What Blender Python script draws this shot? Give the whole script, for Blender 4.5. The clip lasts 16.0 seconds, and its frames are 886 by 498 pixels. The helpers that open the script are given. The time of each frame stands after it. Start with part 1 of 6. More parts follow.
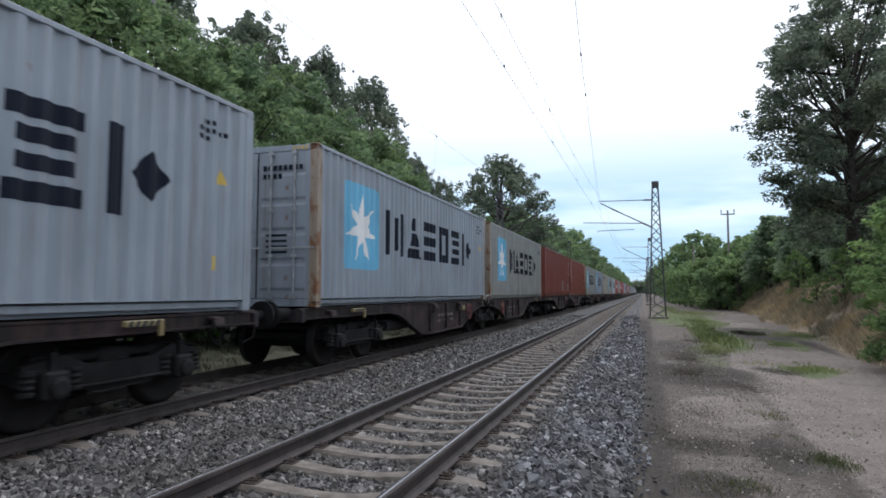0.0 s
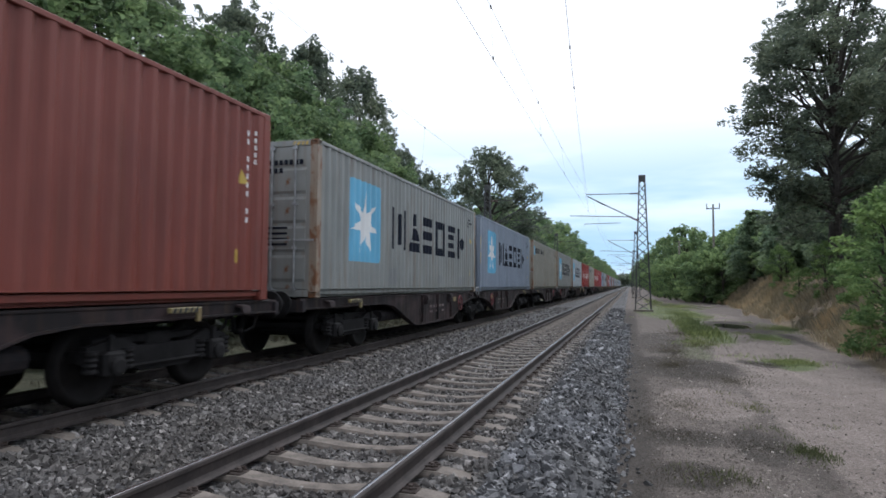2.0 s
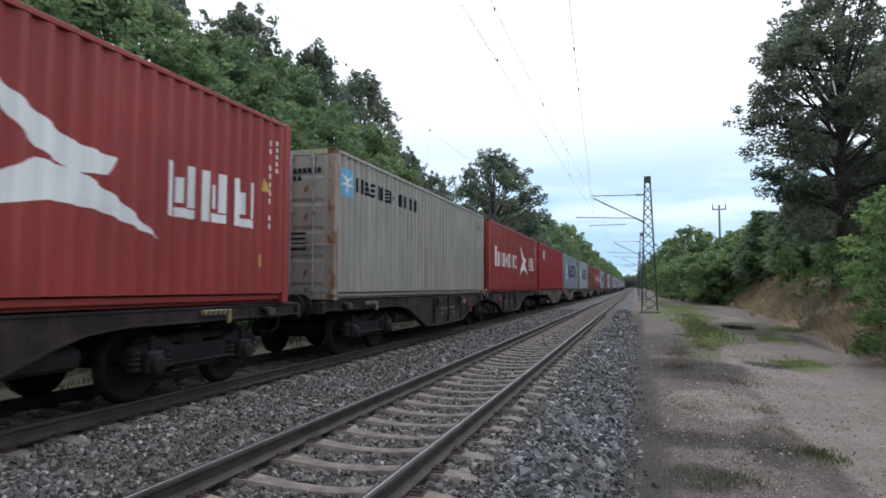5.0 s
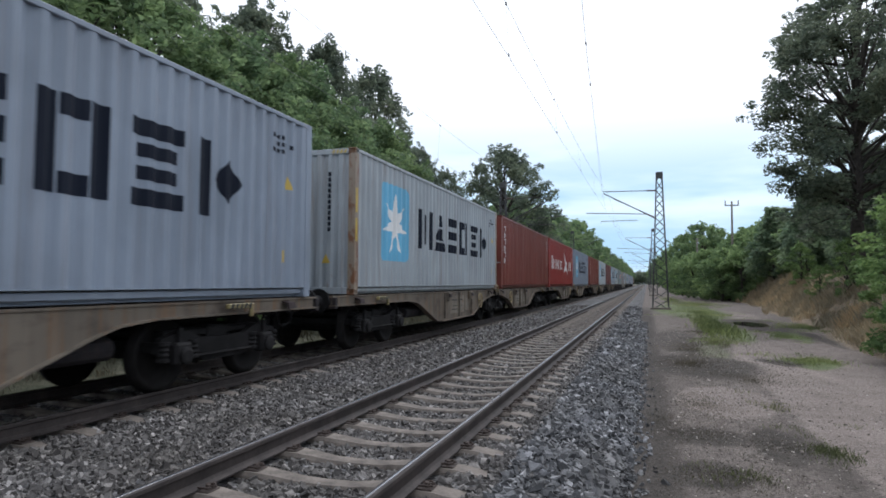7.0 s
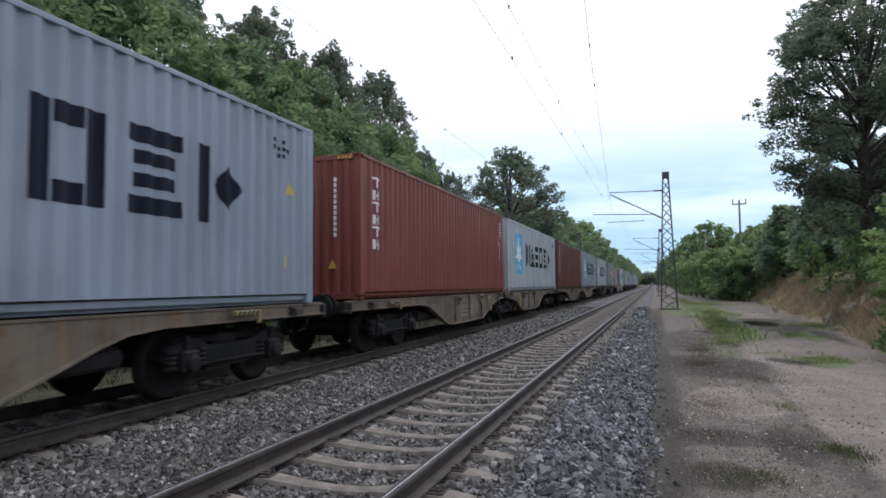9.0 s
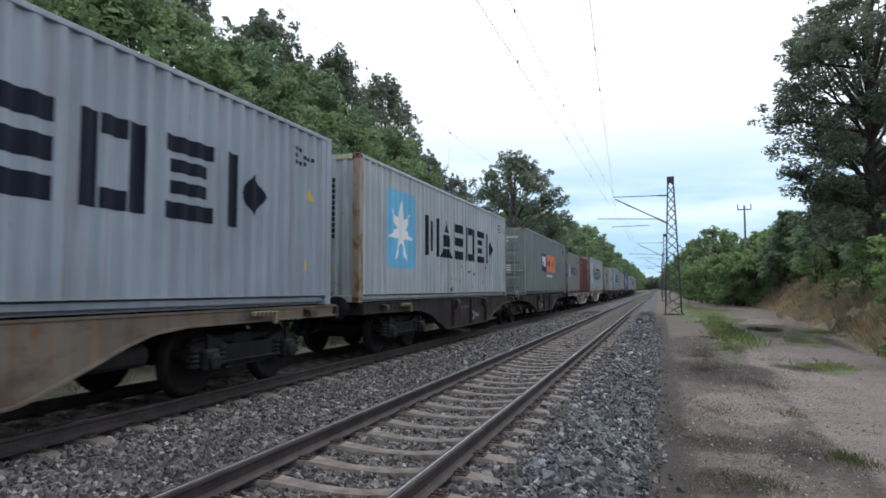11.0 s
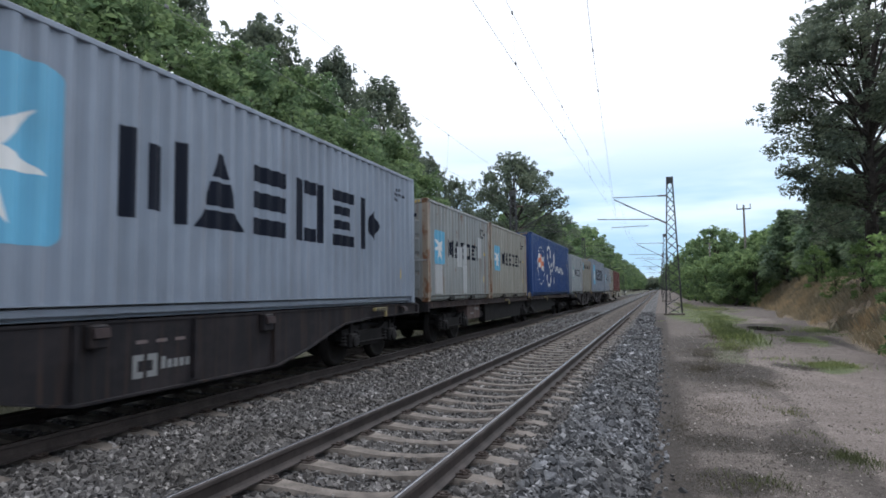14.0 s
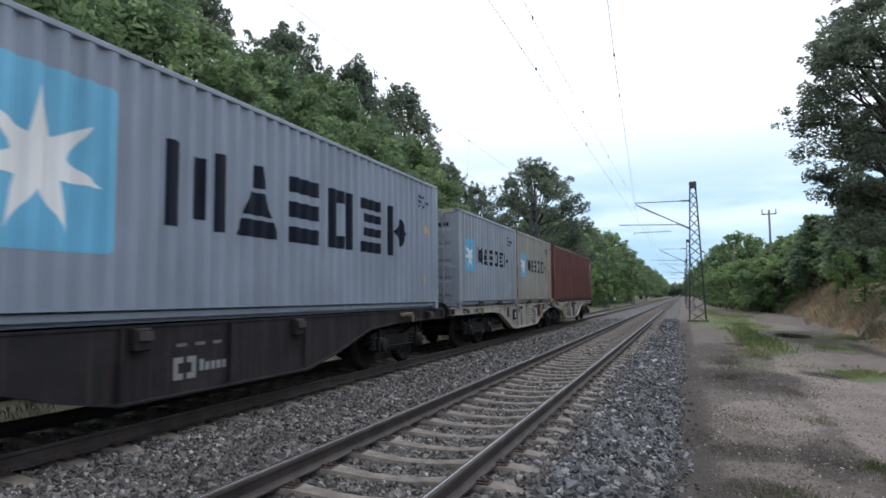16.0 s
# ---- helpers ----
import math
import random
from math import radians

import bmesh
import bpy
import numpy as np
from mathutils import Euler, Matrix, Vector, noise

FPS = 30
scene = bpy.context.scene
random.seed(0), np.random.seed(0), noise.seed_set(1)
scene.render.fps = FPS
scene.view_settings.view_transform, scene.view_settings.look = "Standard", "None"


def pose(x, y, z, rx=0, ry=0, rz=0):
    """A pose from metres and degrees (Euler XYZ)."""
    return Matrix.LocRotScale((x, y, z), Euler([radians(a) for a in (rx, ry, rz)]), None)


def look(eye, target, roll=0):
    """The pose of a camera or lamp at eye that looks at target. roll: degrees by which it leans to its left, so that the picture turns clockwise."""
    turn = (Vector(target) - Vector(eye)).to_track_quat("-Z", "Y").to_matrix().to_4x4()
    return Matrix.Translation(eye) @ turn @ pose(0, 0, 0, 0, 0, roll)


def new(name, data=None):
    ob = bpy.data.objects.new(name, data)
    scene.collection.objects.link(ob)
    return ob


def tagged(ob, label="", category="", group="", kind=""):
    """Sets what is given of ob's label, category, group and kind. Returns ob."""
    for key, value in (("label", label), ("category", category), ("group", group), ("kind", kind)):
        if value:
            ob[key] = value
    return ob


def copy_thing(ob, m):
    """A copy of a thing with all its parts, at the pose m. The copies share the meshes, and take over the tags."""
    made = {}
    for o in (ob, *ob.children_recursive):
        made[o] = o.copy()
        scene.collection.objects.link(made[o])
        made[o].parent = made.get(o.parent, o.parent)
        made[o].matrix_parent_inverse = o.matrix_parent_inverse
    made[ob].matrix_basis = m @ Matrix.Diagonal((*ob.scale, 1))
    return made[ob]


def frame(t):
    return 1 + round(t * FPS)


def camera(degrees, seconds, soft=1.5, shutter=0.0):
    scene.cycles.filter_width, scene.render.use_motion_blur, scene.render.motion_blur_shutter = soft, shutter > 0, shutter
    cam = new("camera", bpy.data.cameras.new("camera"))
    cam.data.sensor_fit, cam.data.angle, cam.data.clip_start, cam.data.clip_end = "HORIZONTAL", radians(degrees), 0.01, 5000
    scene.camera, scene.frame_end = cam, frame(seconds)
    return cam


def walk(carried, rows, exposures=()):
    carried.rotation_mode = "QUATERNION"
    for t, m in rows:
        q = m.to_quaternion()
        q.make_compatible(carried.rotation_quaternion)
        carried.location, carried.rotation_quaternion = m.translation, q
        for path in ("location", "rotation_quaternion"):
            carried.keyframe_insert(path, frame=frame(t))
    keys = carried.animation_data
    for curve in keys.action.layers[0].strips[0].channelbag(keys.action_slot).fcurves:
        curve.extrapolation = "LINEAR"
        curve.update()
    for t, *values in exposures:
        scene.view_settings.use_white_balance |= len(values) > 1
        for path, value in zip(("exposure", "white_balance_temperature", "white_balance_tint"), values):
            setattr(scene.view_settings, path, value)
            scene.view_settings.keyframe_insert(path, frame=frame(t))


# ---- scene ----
# x to the right of the track, y along the track, z up from the rail tops
EYE = Vector((0, 0, 1.39))


def aim(yaw, pitch, roll):
    """The camera's pose: yaw to the left of the track's line, pitch upwards, in degrees."""
    a, b = radians(yaw), radians(pitch)
    return look(EYE, EYE + Vector((-math.sin(a) * math.cos(b), math.cos(a) * math.cos(b), math.sin(b))), roll)


cam = camera(70.2, 16.0, soft=1.7, shutter=0.06)
walk(cam, [(t, aim(*a)) for t, *a in (
    (0, 17.66, 3.93, 0.01),
    (0.5, 17.68, 3.79, 0.06),
    (1, 17.74, 3.70, 0.23),
    (1.5, 17.27, 3.42, 0.22),
    (2, 16.51, 3.19, 0.38),
    (2.5, 16.12, 3.18, 0.21),
    (3, 15.99, 3.33, -0.17),
    (3.5, 16.22, 3.50, -0.32),
    (4, 16.48, 3.56, -0.28),
    (6.5, 17.70, 3.05, 0.43),
    (7, 17.93, 2.99, 0.34),
    (7.5, 18.19, 2.98, 0.38),
    (8, 18.33, 3.04, 0.29),
    (8.5, 18.44, 3.19, -0.36),
    (9, 18.55, 3.33, -0.56),
    (11.5, 18.96, 3.64, -0.06),
    (12, 18.86, 3.51, -0.30),
    (12.5, 18.71, 3.42, -0.46),
    (13, 18.61, 3.45, -0.53),
    (13.5, 18.69, 3.63, -0.62),
    (14, 18.90, 3.83, -0.64),
    (14.5, 19.45, 4.02, -0.84),
    (15, 19.98, 4.18, -0.56),
    (15.5, 20.42, 4.25, -0.43),
    (16, 20.76, 4.37, -0.52),
)], exposures=[(0, 0.10, 5900, 11), (16, 0.10, 5900, 11)])

# ---- light: an overcast noon ----
world = bpy.data.worlds.new("overcast_sky")
scene.world = world
world.use_nodes = True


def sky_nodes():
    nt = world.node_tree
    nt.nodes.clear()
    n, l = nt.nodes.new, nt.links.new
    out, bg = n("ShaderNodeOutputWorld"), n("ShaderNodeBackground")
    sky = n("ShaderNodeTexSky")
    sky.sky_type, sky.sun_disc = "NISHITA", False
    sky.sun_elevation, sky.sun_rotation = radians(55), radians(14)
    co, mp, cl, ramp, mix = n("ShaderNodeTexCoord"), n("ShaderNodeMapping"), n("ShaderNodeTexNoise"), n("ShaderNodeValToRGB"), n("ShaderNodeMix")
    sep, hr = n("ShaderNodeSeparateXYZ"), n("ShaderNodeValToRGB")
    mp.inputs["Scale"].default_value = (1.6, 1.6, 9)
    cl.inputs["Scale"].default_value, cl.inputs["Detail"].default_value = 1.6, 5
    ramp.color_ramp.elements[0].position, ramp.color_ramp.elements[0].color = 0.41, (0.58, 0.84, 1.05, 1)
    ramp.color_ramp.elements[1].position, ramp.color_ramp.elements[1].color = 0.62, (1.04, 1.18, 1.28, 1)
    # the cloud layer thins into white towards the zenith
    hr.color_ramp.elements[0].position, hr.color_ramp.elements[0].color = 0.14, (0, 0, 0, 1)
    hr.color_ramp.elements[1].position, hr.color_ramp.elements[1].color = 0.27, (1, 1, 1, 1)
    mix.data_type, mixw, scale = "RGBA", n("ShaderNodeMix"), n("ShaderNodeMix")
    mixw.data_type, scale.data_type = "RGBA", "RGBA"
    scale.blend_type, scale.inputs[0].default_value, scale.inputs[7].default_value = "MULTIPLY", 1.0, (0.1, 0.1, 0.1, 1)
    l(co.outputs["Generated"], mp.inputs[0])
    l(mp.outputs[0], cl.inputs[0])
    l(cl.outputs[0], ramp.inputs[0])
    l(co.outputs["Generated"], sep.inputs[0])
    l(sep.outputs["Z"], hr.inputs[0])
    l(hr.outputs[0], mixw.inputs[0])
    l(ramp.outputs[0], mixw.inputs[6])
    mixw.inputs[7].default_value = (1.36, 1.36, 1.37, 1)
    l(sky.outputs[0], scale.inputs[6])
    mix.inputs[0].default_value = 0.93
    l(scale.outputs[2], mix.inputs[6])
    l(mixw.outputs[2], mix.inputs[7])
    l(mix.outputs[2], bg.inputs[0])
    bg.inputs[1].default_value = 0.87
    l(bg.outputs[0], out.inputs[0])


sky_nodes()
sun = new("sun", bpy.data.lights.new("sun", "SUN"))
sun.data.energy, sun.data.angle, sun.data.color = 1.5, radians(24), (1.0, 0.96, 0.9)
sun.matrix_world = look((0, 0, 60), (-10, -40, 0))

# ---- materials ----


def material(name, rough=0.7, metal=0.0):
    m = bpy.data.materials.new(name)
    m.use_nodes = True
    b = m.node_tree.nodes["Principled BSDF"]
    b.inputs["Roughness"].default_value, b.inputs["Metallic"].default_value = rough, metal
    return m, m.node_tree.nodes.new, m.node_tree.links.new, b


def rgb(c):
    return (c[0], c[1], c[2], 1)


def ramp(n, lo, hi, p0=0.35, p1=0.65):
    r = n("ShaderNodeValToRGB")
    r.color_ramp.elements[0].position, r.color_ramp.elements[0].color = p0, rgb(lo)
    r.color_ramp.elements[1].position, r.color_ramp.elements[1].color = p1, rgb(hi)
    return r


def noise_tex(n, l, scale, detail=4, stretch=None, rough=0.55):
    c, t = n("ShaderNodeTexCoord"), n("ShaderNodeTexNoise")
    t.inputs["Scale"].default_value, t.inputs["Detail"].default_value, t.inputs["Roughness"].default_value = scale, detail, rough
    if stretch:
        m = n("ShaderNodeMapping")
        m.inputs["Scale"].default_value = stretch
        l(c.outputs["Object"], m.inputs[0])
        l(m.outputs[0], t.inputs[0])
    else:
        l(c.outputs["Object"], t.inputs[0])
    return t


def blend(n, l, fac, a, b, how="MIX"):
    """Mixes two colours or sockets by fac, a socket or a number."""
    m = n("ShaderNodeMix")
    m.data_type, m.blend_type = "RGBA", how
    for k, v in ((0, fac), (6, a), (7, b)):
        if isinstance(v, (int, float)):
            m.inputs[k].default_value = v
        elif isinstance(v, tuple):
            m.inputs[k].default_value = rgb(v)
        else:
            l(v, m.inputs[k])
    return m.outputs[2]


def bump(n, l, b, height, strength=0.3, dist=0.01):
    k = n("ShaderNodeBump")
    k.inputs["Strength"].default_value, k.inputs["Distance"].default_value = strength, dist
    l(height, k.inputs["Height"])
    l(k.outputs[0], b.inputs["Normal"])


def plain(name, c, rough=0.7, metal=0.0, spread=0.25, scale=6.0):
    """A surface with two scales of variation."""
    m, n, l, b = material(name, rough, metal)
    big, fine = noise_tex(n, l, scale), noise_tex(n, l, scale * 9, 3)
    dark, light = tuple(v * (1 - spread) for v in c), tuple(min(1, v * (1 + spread)) for v in c)
    r = ramp(n, dark, light)
    l(big.outputs[0], r.inputs[0])
    f = ramp(n, (0.8, 0.8, 0.8), (1.12, 1.12, 1.12))
    l(fine.outputs[0], f.inputs[0])
    l(blend(n, l, 1.0, r.outputs[0], f.outputs[0], "MULTIPLY"), b.inputs["Base Color"])
    bump(n, l, b, fine.outputs[0], 0.25, 0.004)
    return m


def paint(name, c, rust=0.2, dirt=0.35, rough=0.42, dust=None, patchy=(0.46, 0.66)):
    """Weathered container paint: run-down dirt, faded cloud-like patches, rust spots."""
    m, n, l, b = material(name, rough)
    info = n("ShaderNodeObjectInfo")
    cloud = noise_tex(n, l, 0.7, 4)
    streak = noise_tex(n, l, 1.0, 5, (5.0, 5.0, 0.35))
    spots = noise_tex(n, l, 2.6, 9, (1, 1, 0.6), 0.7)
    base = ramp(n, tuple(v * 0.86 for v in c), tuple(min(1, v * 1.08) for v in c))
    l(cloud.outputs[0], base.inputs[0])
    grime = ramp(n, (0, 0, 0), (dirt, dirt, dirt), 0.48, 0.78)
    l(streak.outputs[0], grime.inputs[0])
    col = blend(n, l, grime.outputs[0], base.outputs[0], tuple(v * 0.42 + 0.02 for v in c))
    rs = ramp(n, (0, 0, 0), (1, 1, 1), 0.69 - rust * 0.16, 0.75 - rust * 0.15)
    l(spots.outputs[0], rs.inputs[0])
    col = blend(n, l, rs.outputs[0], col, (0.16, 0.07, 0.03))
    # rust that has run down from the spots and seams
    runs = noise_tex(n, l, 1.0, 6, (9.0, 9.0, 0.45), 0.65)
    ru = ramp(n, (0, 0, 0), (min(0.8, rust * 1.4),) * 3, 0.52, 0.68)
    l(runs.outputs[0], ru.inputs[0])
    col = blend(n, l, ru.outputs[0], col, (0.17, 0.10, 0.055))
    if dust:
        film = noise_tex(n, l, 1.5, 6, (1, 1, 1.6), 0.65)
        fr = ramp(n, (0, 0, 0), (0.8,) * 3, patchy[0], patchy[1])
        l(film.outputs[0], fr.inputs[0])
        col = blend(n, l, fr.outputs[0], col, dust)
    l(col, b.inputs["Base Color"])
    rr = ramp(n, (rough - 0.1,) * 3, (rough + 0.2,) * 3)
    l(streak.outputs[0], rr.inputs[0])
    l(rr.outputs[0], b.inputs["Roughness"])
    bump(n, l, b, cloud.outputs[0], 0.15, 0.02)
    return m


def leaf(name, dark, light, through_light=0.25):
    m, n, l, b = material(name, 0.6)
    b.inputs["Specular IOR Level"].default_value = 0.3
    g = n("ShaderNodeNewGeometry")
    big = noise_tex(n, l, 0.5, 3)
    r = ramp(n, dark, light, 0.0, 1.0)
    l(g.outputs["Random Per Island"], r.inputs[0])
    k = ramp(n, (0.65, 0.7, 0.7), (1.25, 1.2, 1.05))
    l(big.outputs[0], k.inputs[0])
    col = blend(n, l, 1.0, r.outputs[0], k.outputs[0], "MULTIPLY")
    l(col, b.inputs["Base Color"])
    t, mx, out = n("ShaderNodeBsdfTranslucent"), n("ShaderNodeMixShader"), m.node_tree.nodes["Material Output"]
    l(col, t.inputs[0])
    mx.inputs[0].default_value = through_light
    l(b.outputs[0], mx.inputs[1])
    l(t.outputs[0], mx.inputs[2])
    l(mx.outputs[0], out.inputs[0])
    return m


def stone_mat(name, dark, light, scale=14):
    """Broken stone: tint from piece to piece and a fine grain."""
    m, n, l, b = material(name, 0.85)
    g = n("ShaderNodeNewGeometry")
    r = ramp(n, dark, light, 0.0, 1.0)
    e = r.color_ramp.elements.new(0.82)
    e.color = rgb(tuple(0.58 * a + 0.42 * b for a, b in zip(dark, light)))
    l(g.outputs["Random Per Island"], r.inputs[0])
    f, big = noise_tex(n, l, scale * 5, 4), noise_tex(n, l, 0.9, 4)
    k, kb = ramp(n, (0.75,) * 3, (1.2,) * 3), ramp(n, (0.8, 0.78, 0.74), (1.15, 1.15, 1.15))
    l(f.outputs[0], k.inputs[0])
    l(big.outputs[0], kb.inputs[0])
    c = blend(n, l, 1.0, r.outputs[0], k.outputs[0], "MULTIPLY")
    l(blend(n, l, 1.0, c, kb.outputs[0], "MULTIPLY"), b.inputs["Base Color"])
    bump(n, l, b, f.outputs[0], 0.4, 0.006)
    return m


def ballast_mat():
    """Far ballast: cells of the size of the stones."""
    m, n, l, b = material("ballast_bed", 0.9)
    c, v = n("ShaderNodeTexCoord"), n("ShaderNodeTexVoronoi")
    v.inputs["Scale"].default_value = 17
    l(c.outputs["Object"], v.inputs["Vector"])
    sep = n("ShaderNodeSeparateColor")
    l(v.outputs["Color"], sep.inputs[0])
    r = ramp(n, (0.043, 0.043, 0.046), (0.198, 0.196, 0.2), 0.1, 0.95)
    l(sep.outputs[0], r.inputs[0])
    # shade of the gaps painted into the colour: each cell darkens towards its rim
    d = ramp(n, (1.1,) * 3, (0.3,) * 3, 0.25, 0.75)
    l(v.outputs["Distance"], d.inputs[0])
    big = noise_tex(n, l, 0.6, 5)
    k = ramp(n, (0.75, 0.72, 0.68), (1.15, 1.15, 1.17))
    l(big.outputs[0], k.inputs[0])
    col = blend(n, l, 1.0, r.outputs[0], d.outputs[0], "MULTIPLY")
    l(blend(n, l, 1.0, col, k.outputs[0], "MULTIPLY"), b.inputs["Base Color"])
    bump(n, l, b, d.outputs[0], 0.9, 0.03)
    return m


def ground_mat():
    """Sandy soil: a pale track, grey-brown trodden earth by the ballast with dark humus stains, dry litter on the banks."""
    m, n, l, b = material("sandy_soil", 0.95)
    b.inputs["Specular IOR Level"].default_value = 0.15
    big, mid, fine = noise_tex(n, l, 0.35, 5), noise_tex(n, l, 1.6, 6, None, 0.65), noise_tex(n, l, 28, 5, None, 0.7)
    blot, grit = noise_tex(n, l, 5.5, 9, None, 0.78), noise_tex(n, l, 90, 3, None, 0.6)

    def soil(name, wob, lo=0.3, hi=0.7):
        """Share of one kind of soil, its edge frayed by noise."""
        at, ad, mr = n("ShaderNodeAttribute"), n("ShaderNodeMath"), n("ShaderNodeMapRange")
        at.attribute_name = name
        ad.operation = "MULTIPLY_ADD"
        l(blot.outputs[0], ad.inputs[0])
        ad.inputs[1].default_value = wob
        l(at.outputs["Fac"], ad.inputs[2])
        mr.inputs["From Min"].default_value, mr.inputs["From Max"].default_value = lo + wob / 2, hi + wob / 2
        mr.interpolation_type = "SMOOTHSTEP"
        l(ad.outputs[0], mr.inputs[0])
        return mr.outputs[0]

    earth = ramp(n, (0.10, 0.085, 0.076), (0.188, 0.163, 0.146), 0.34, 0.68)
    l(blot.outputs[0], earth.inputs[0])
    sand = ramp(n, (0.178, 0.150, 0.134), (0.242, 0.208, 0.188), 0.3, 0.7)
    l(mid.outputs[0], sand.inputs[0])
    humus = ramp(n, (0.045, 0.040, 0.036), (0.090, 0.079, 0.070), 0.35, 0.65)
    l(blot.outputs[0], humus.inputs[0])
    litter = ramp(n, (0.15, 0.122, 0.088), (0.30, 0.24, 0.175), 0.35, 0.65)
    l(mid.outputs[0], litter.inputs[0])
    verge = ramp(n, (0.075, 0.08, 0.055), (0.16, 0.155, 0.115), 0.35, 0.65)
    l(mid.outputs[0], verge.inputs[0])
    mossy = ramp(n, (0.085, 0.10, 0.052), (0.16, 0.185, 0.095), 0.35, 0.65)
    l(mid.outputs[0], mossy.inputs[0])
    col = blend(n, l, soil("sand", 1.4), earth.outputs[0], sand.outputs[0])
    col = blend(n, l, soil("mossy", 1.0), col, mossy.outputs[0])
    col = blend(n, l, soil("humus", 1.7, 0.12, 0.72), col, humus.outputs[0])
    col = blend(n, l, soil("litter", 0.8), col, litter.outputs[0])
    col = blend(n, l, soil("verge", 0.3), col, verge.outputs[0])
    g = ramp(n, (0.48,) * 3, (1.5,) * 3, 0.3, 0.72)
    l(fine.outputs[0], g.inputs[0])
    k = ramp(n, (0.62,) * 3, (1.38,) * 3, 0.3, 0.7)
    l(grit.outputs[0], k.inputs[0])
    kb = ramp(n, (0.86,) * 3, (1.12,) * 3, 0.3, 0.7)
    l(big.outputs[0], kb.inputs[0])
    col = blend(n, l, 1.0, col, g.outputs[0], "MULTIPLY")
    col = blend(n, l, 1.0, col, kb.outputs[0], "MULTIPLY")
    l(blend(n, l, 1.0, col, k.outputs[0], "MULTIPLY"), b.inputs["Base Color"])
    hs = n("ShaderNodeMath")
    hs.operation = "ADD"
    l(fine.outputs[0], hs.inputs[0])
    l(blot.outputs[0], hs.inputs[1])
    bump(n, l, b, hs.outputs[0], 0.8, 0.03)
    return m


GREY = dict(
    worn=paint("worn_grey_green_paint", (0.185, 0.222, 0.228), 0.3, 0.7),
    blue=paint("blue_grey_paint", (0.23, 0.268, 0.327), 0.1, 0.3),
    cool=paint("cool_grey_paint", (0.251, 0.285, 0.327), 0.2, 0.4),
    pale=paint("pale_grey_paint", (0.33, 0.362, 0.386), 0.25, 0.4),
    warm=paint("warm_grey_paint", (0.245, 0.256, 0.247), 0.3, 0.5),
    beige=paint("beige_grey_paint", (0.287, 0.279, 0.244), 0.4, 0.5),
    rusty=paint("rust_stained_grey_paint", (0.262, 0.277, 0.275), 0.55, 0.6),
    chalk=paint("chalky_white_grey_paint", (0.383, 0.421, 0.451), 0.3, 0.35),
    frost=paint("pale_blue_grey_paint", (0.325, 0.372, 0.405), 0.2, 0.45),
    scarred=paint("rust_scarred_white_paint", (0.345, 0.383, 0.40), 0.35, 0.45),
    brown=paint("oxide_red_paint", (0.178, 0.049, 0.037), 0.1, 0.55),
    dark=paint("dark_oxide_red_paint", (0.128, 0.042, 0.040), 0.15, 0.75),
    red=paint("signal_red_paint", (0.264, 0.037, 0.032), 0.15, 0.35),
    crimson=paint("crimson_paint", (0.306, 0.025, 0.038), 0.05, 0.25),
    navy=paint("navy_blue_paint", (0.028, 0.068, 0.205), 0.15, 0.3))
for skin in GREY.values():
    skin.node_tree.nodes["Principled BSDF"].inputs["Specular IOR Level"].default_value = 0.3
POST_RUST = paint("rusted_post_paint", (0.27, 0.22, 0.17), 1.15, 0.7)
MARK = dict(
    ink=paint("black_blue_lettering_paint", (0.007, 0.0105, 0.021), 0.0, 0.2, 0.8),
    sky=paint("light_blue_panel_paint", (0.13, 0.39, 0.58), 0.1, 0.25),
    faded=paint("faded_light_blue_paint", (0.36, 0.56, 0.66), 0.25, 0.4),
    pale=paint("bleached_blue_paint", (0.27, 0.37, 0.40), 0.3, 0.5),
    white=paint("white_marking_paint", (0.72, 0.72, 0.71), 0.1, 0.3),
    yellow=paint("yellow_marking_paint", (0.50, 0.35, 0.06), 0.05, 0.3),
    orange=paint("orange_panel_paint", (0.70, 0.21, 0.10), 0.0, 0.3),
    rust=paint("bare_rust", (0.27, 0.15, 0.07), 0.6, 0.4),
    scar=paint("dark_scraped_rust", (0.07, 0.055, 0.05), 0.6, 0.4),
    dull=paint("grimy_yellow_paint", (0.23, 0.19, 0.085), 0.4, 0.6),
    deep=paint("deep_blue_panel_paint", (0.026, 0.032, 0.15), 0.0, 0.3),
    primer=paint("pale_repair_primer", (0.40, 0.41, 0.42), 0.15, 0.4),
    patch=paint("repair_patch_primer", (0.21, 0.218, 0.222), 0.1, 0.5))
WORN_MARK = paint("worn_pinkish_marking_paint", (0.16, 0.13, 0.13), 0.5, 0.9, 0.7, (0.05, 0.036, 0.037))
MARK["ink"].node_tree.nodes["Principled BSDF"].inputs["Specular IOR Level"].default_value = 0.22
ROD = plain("galvanised_steel", (0.30, 0.31, 0.32), 0.5, 0.3)
RUBBER = plain("black_rubber", (0.02, 0.02, 0.02), 0.6)
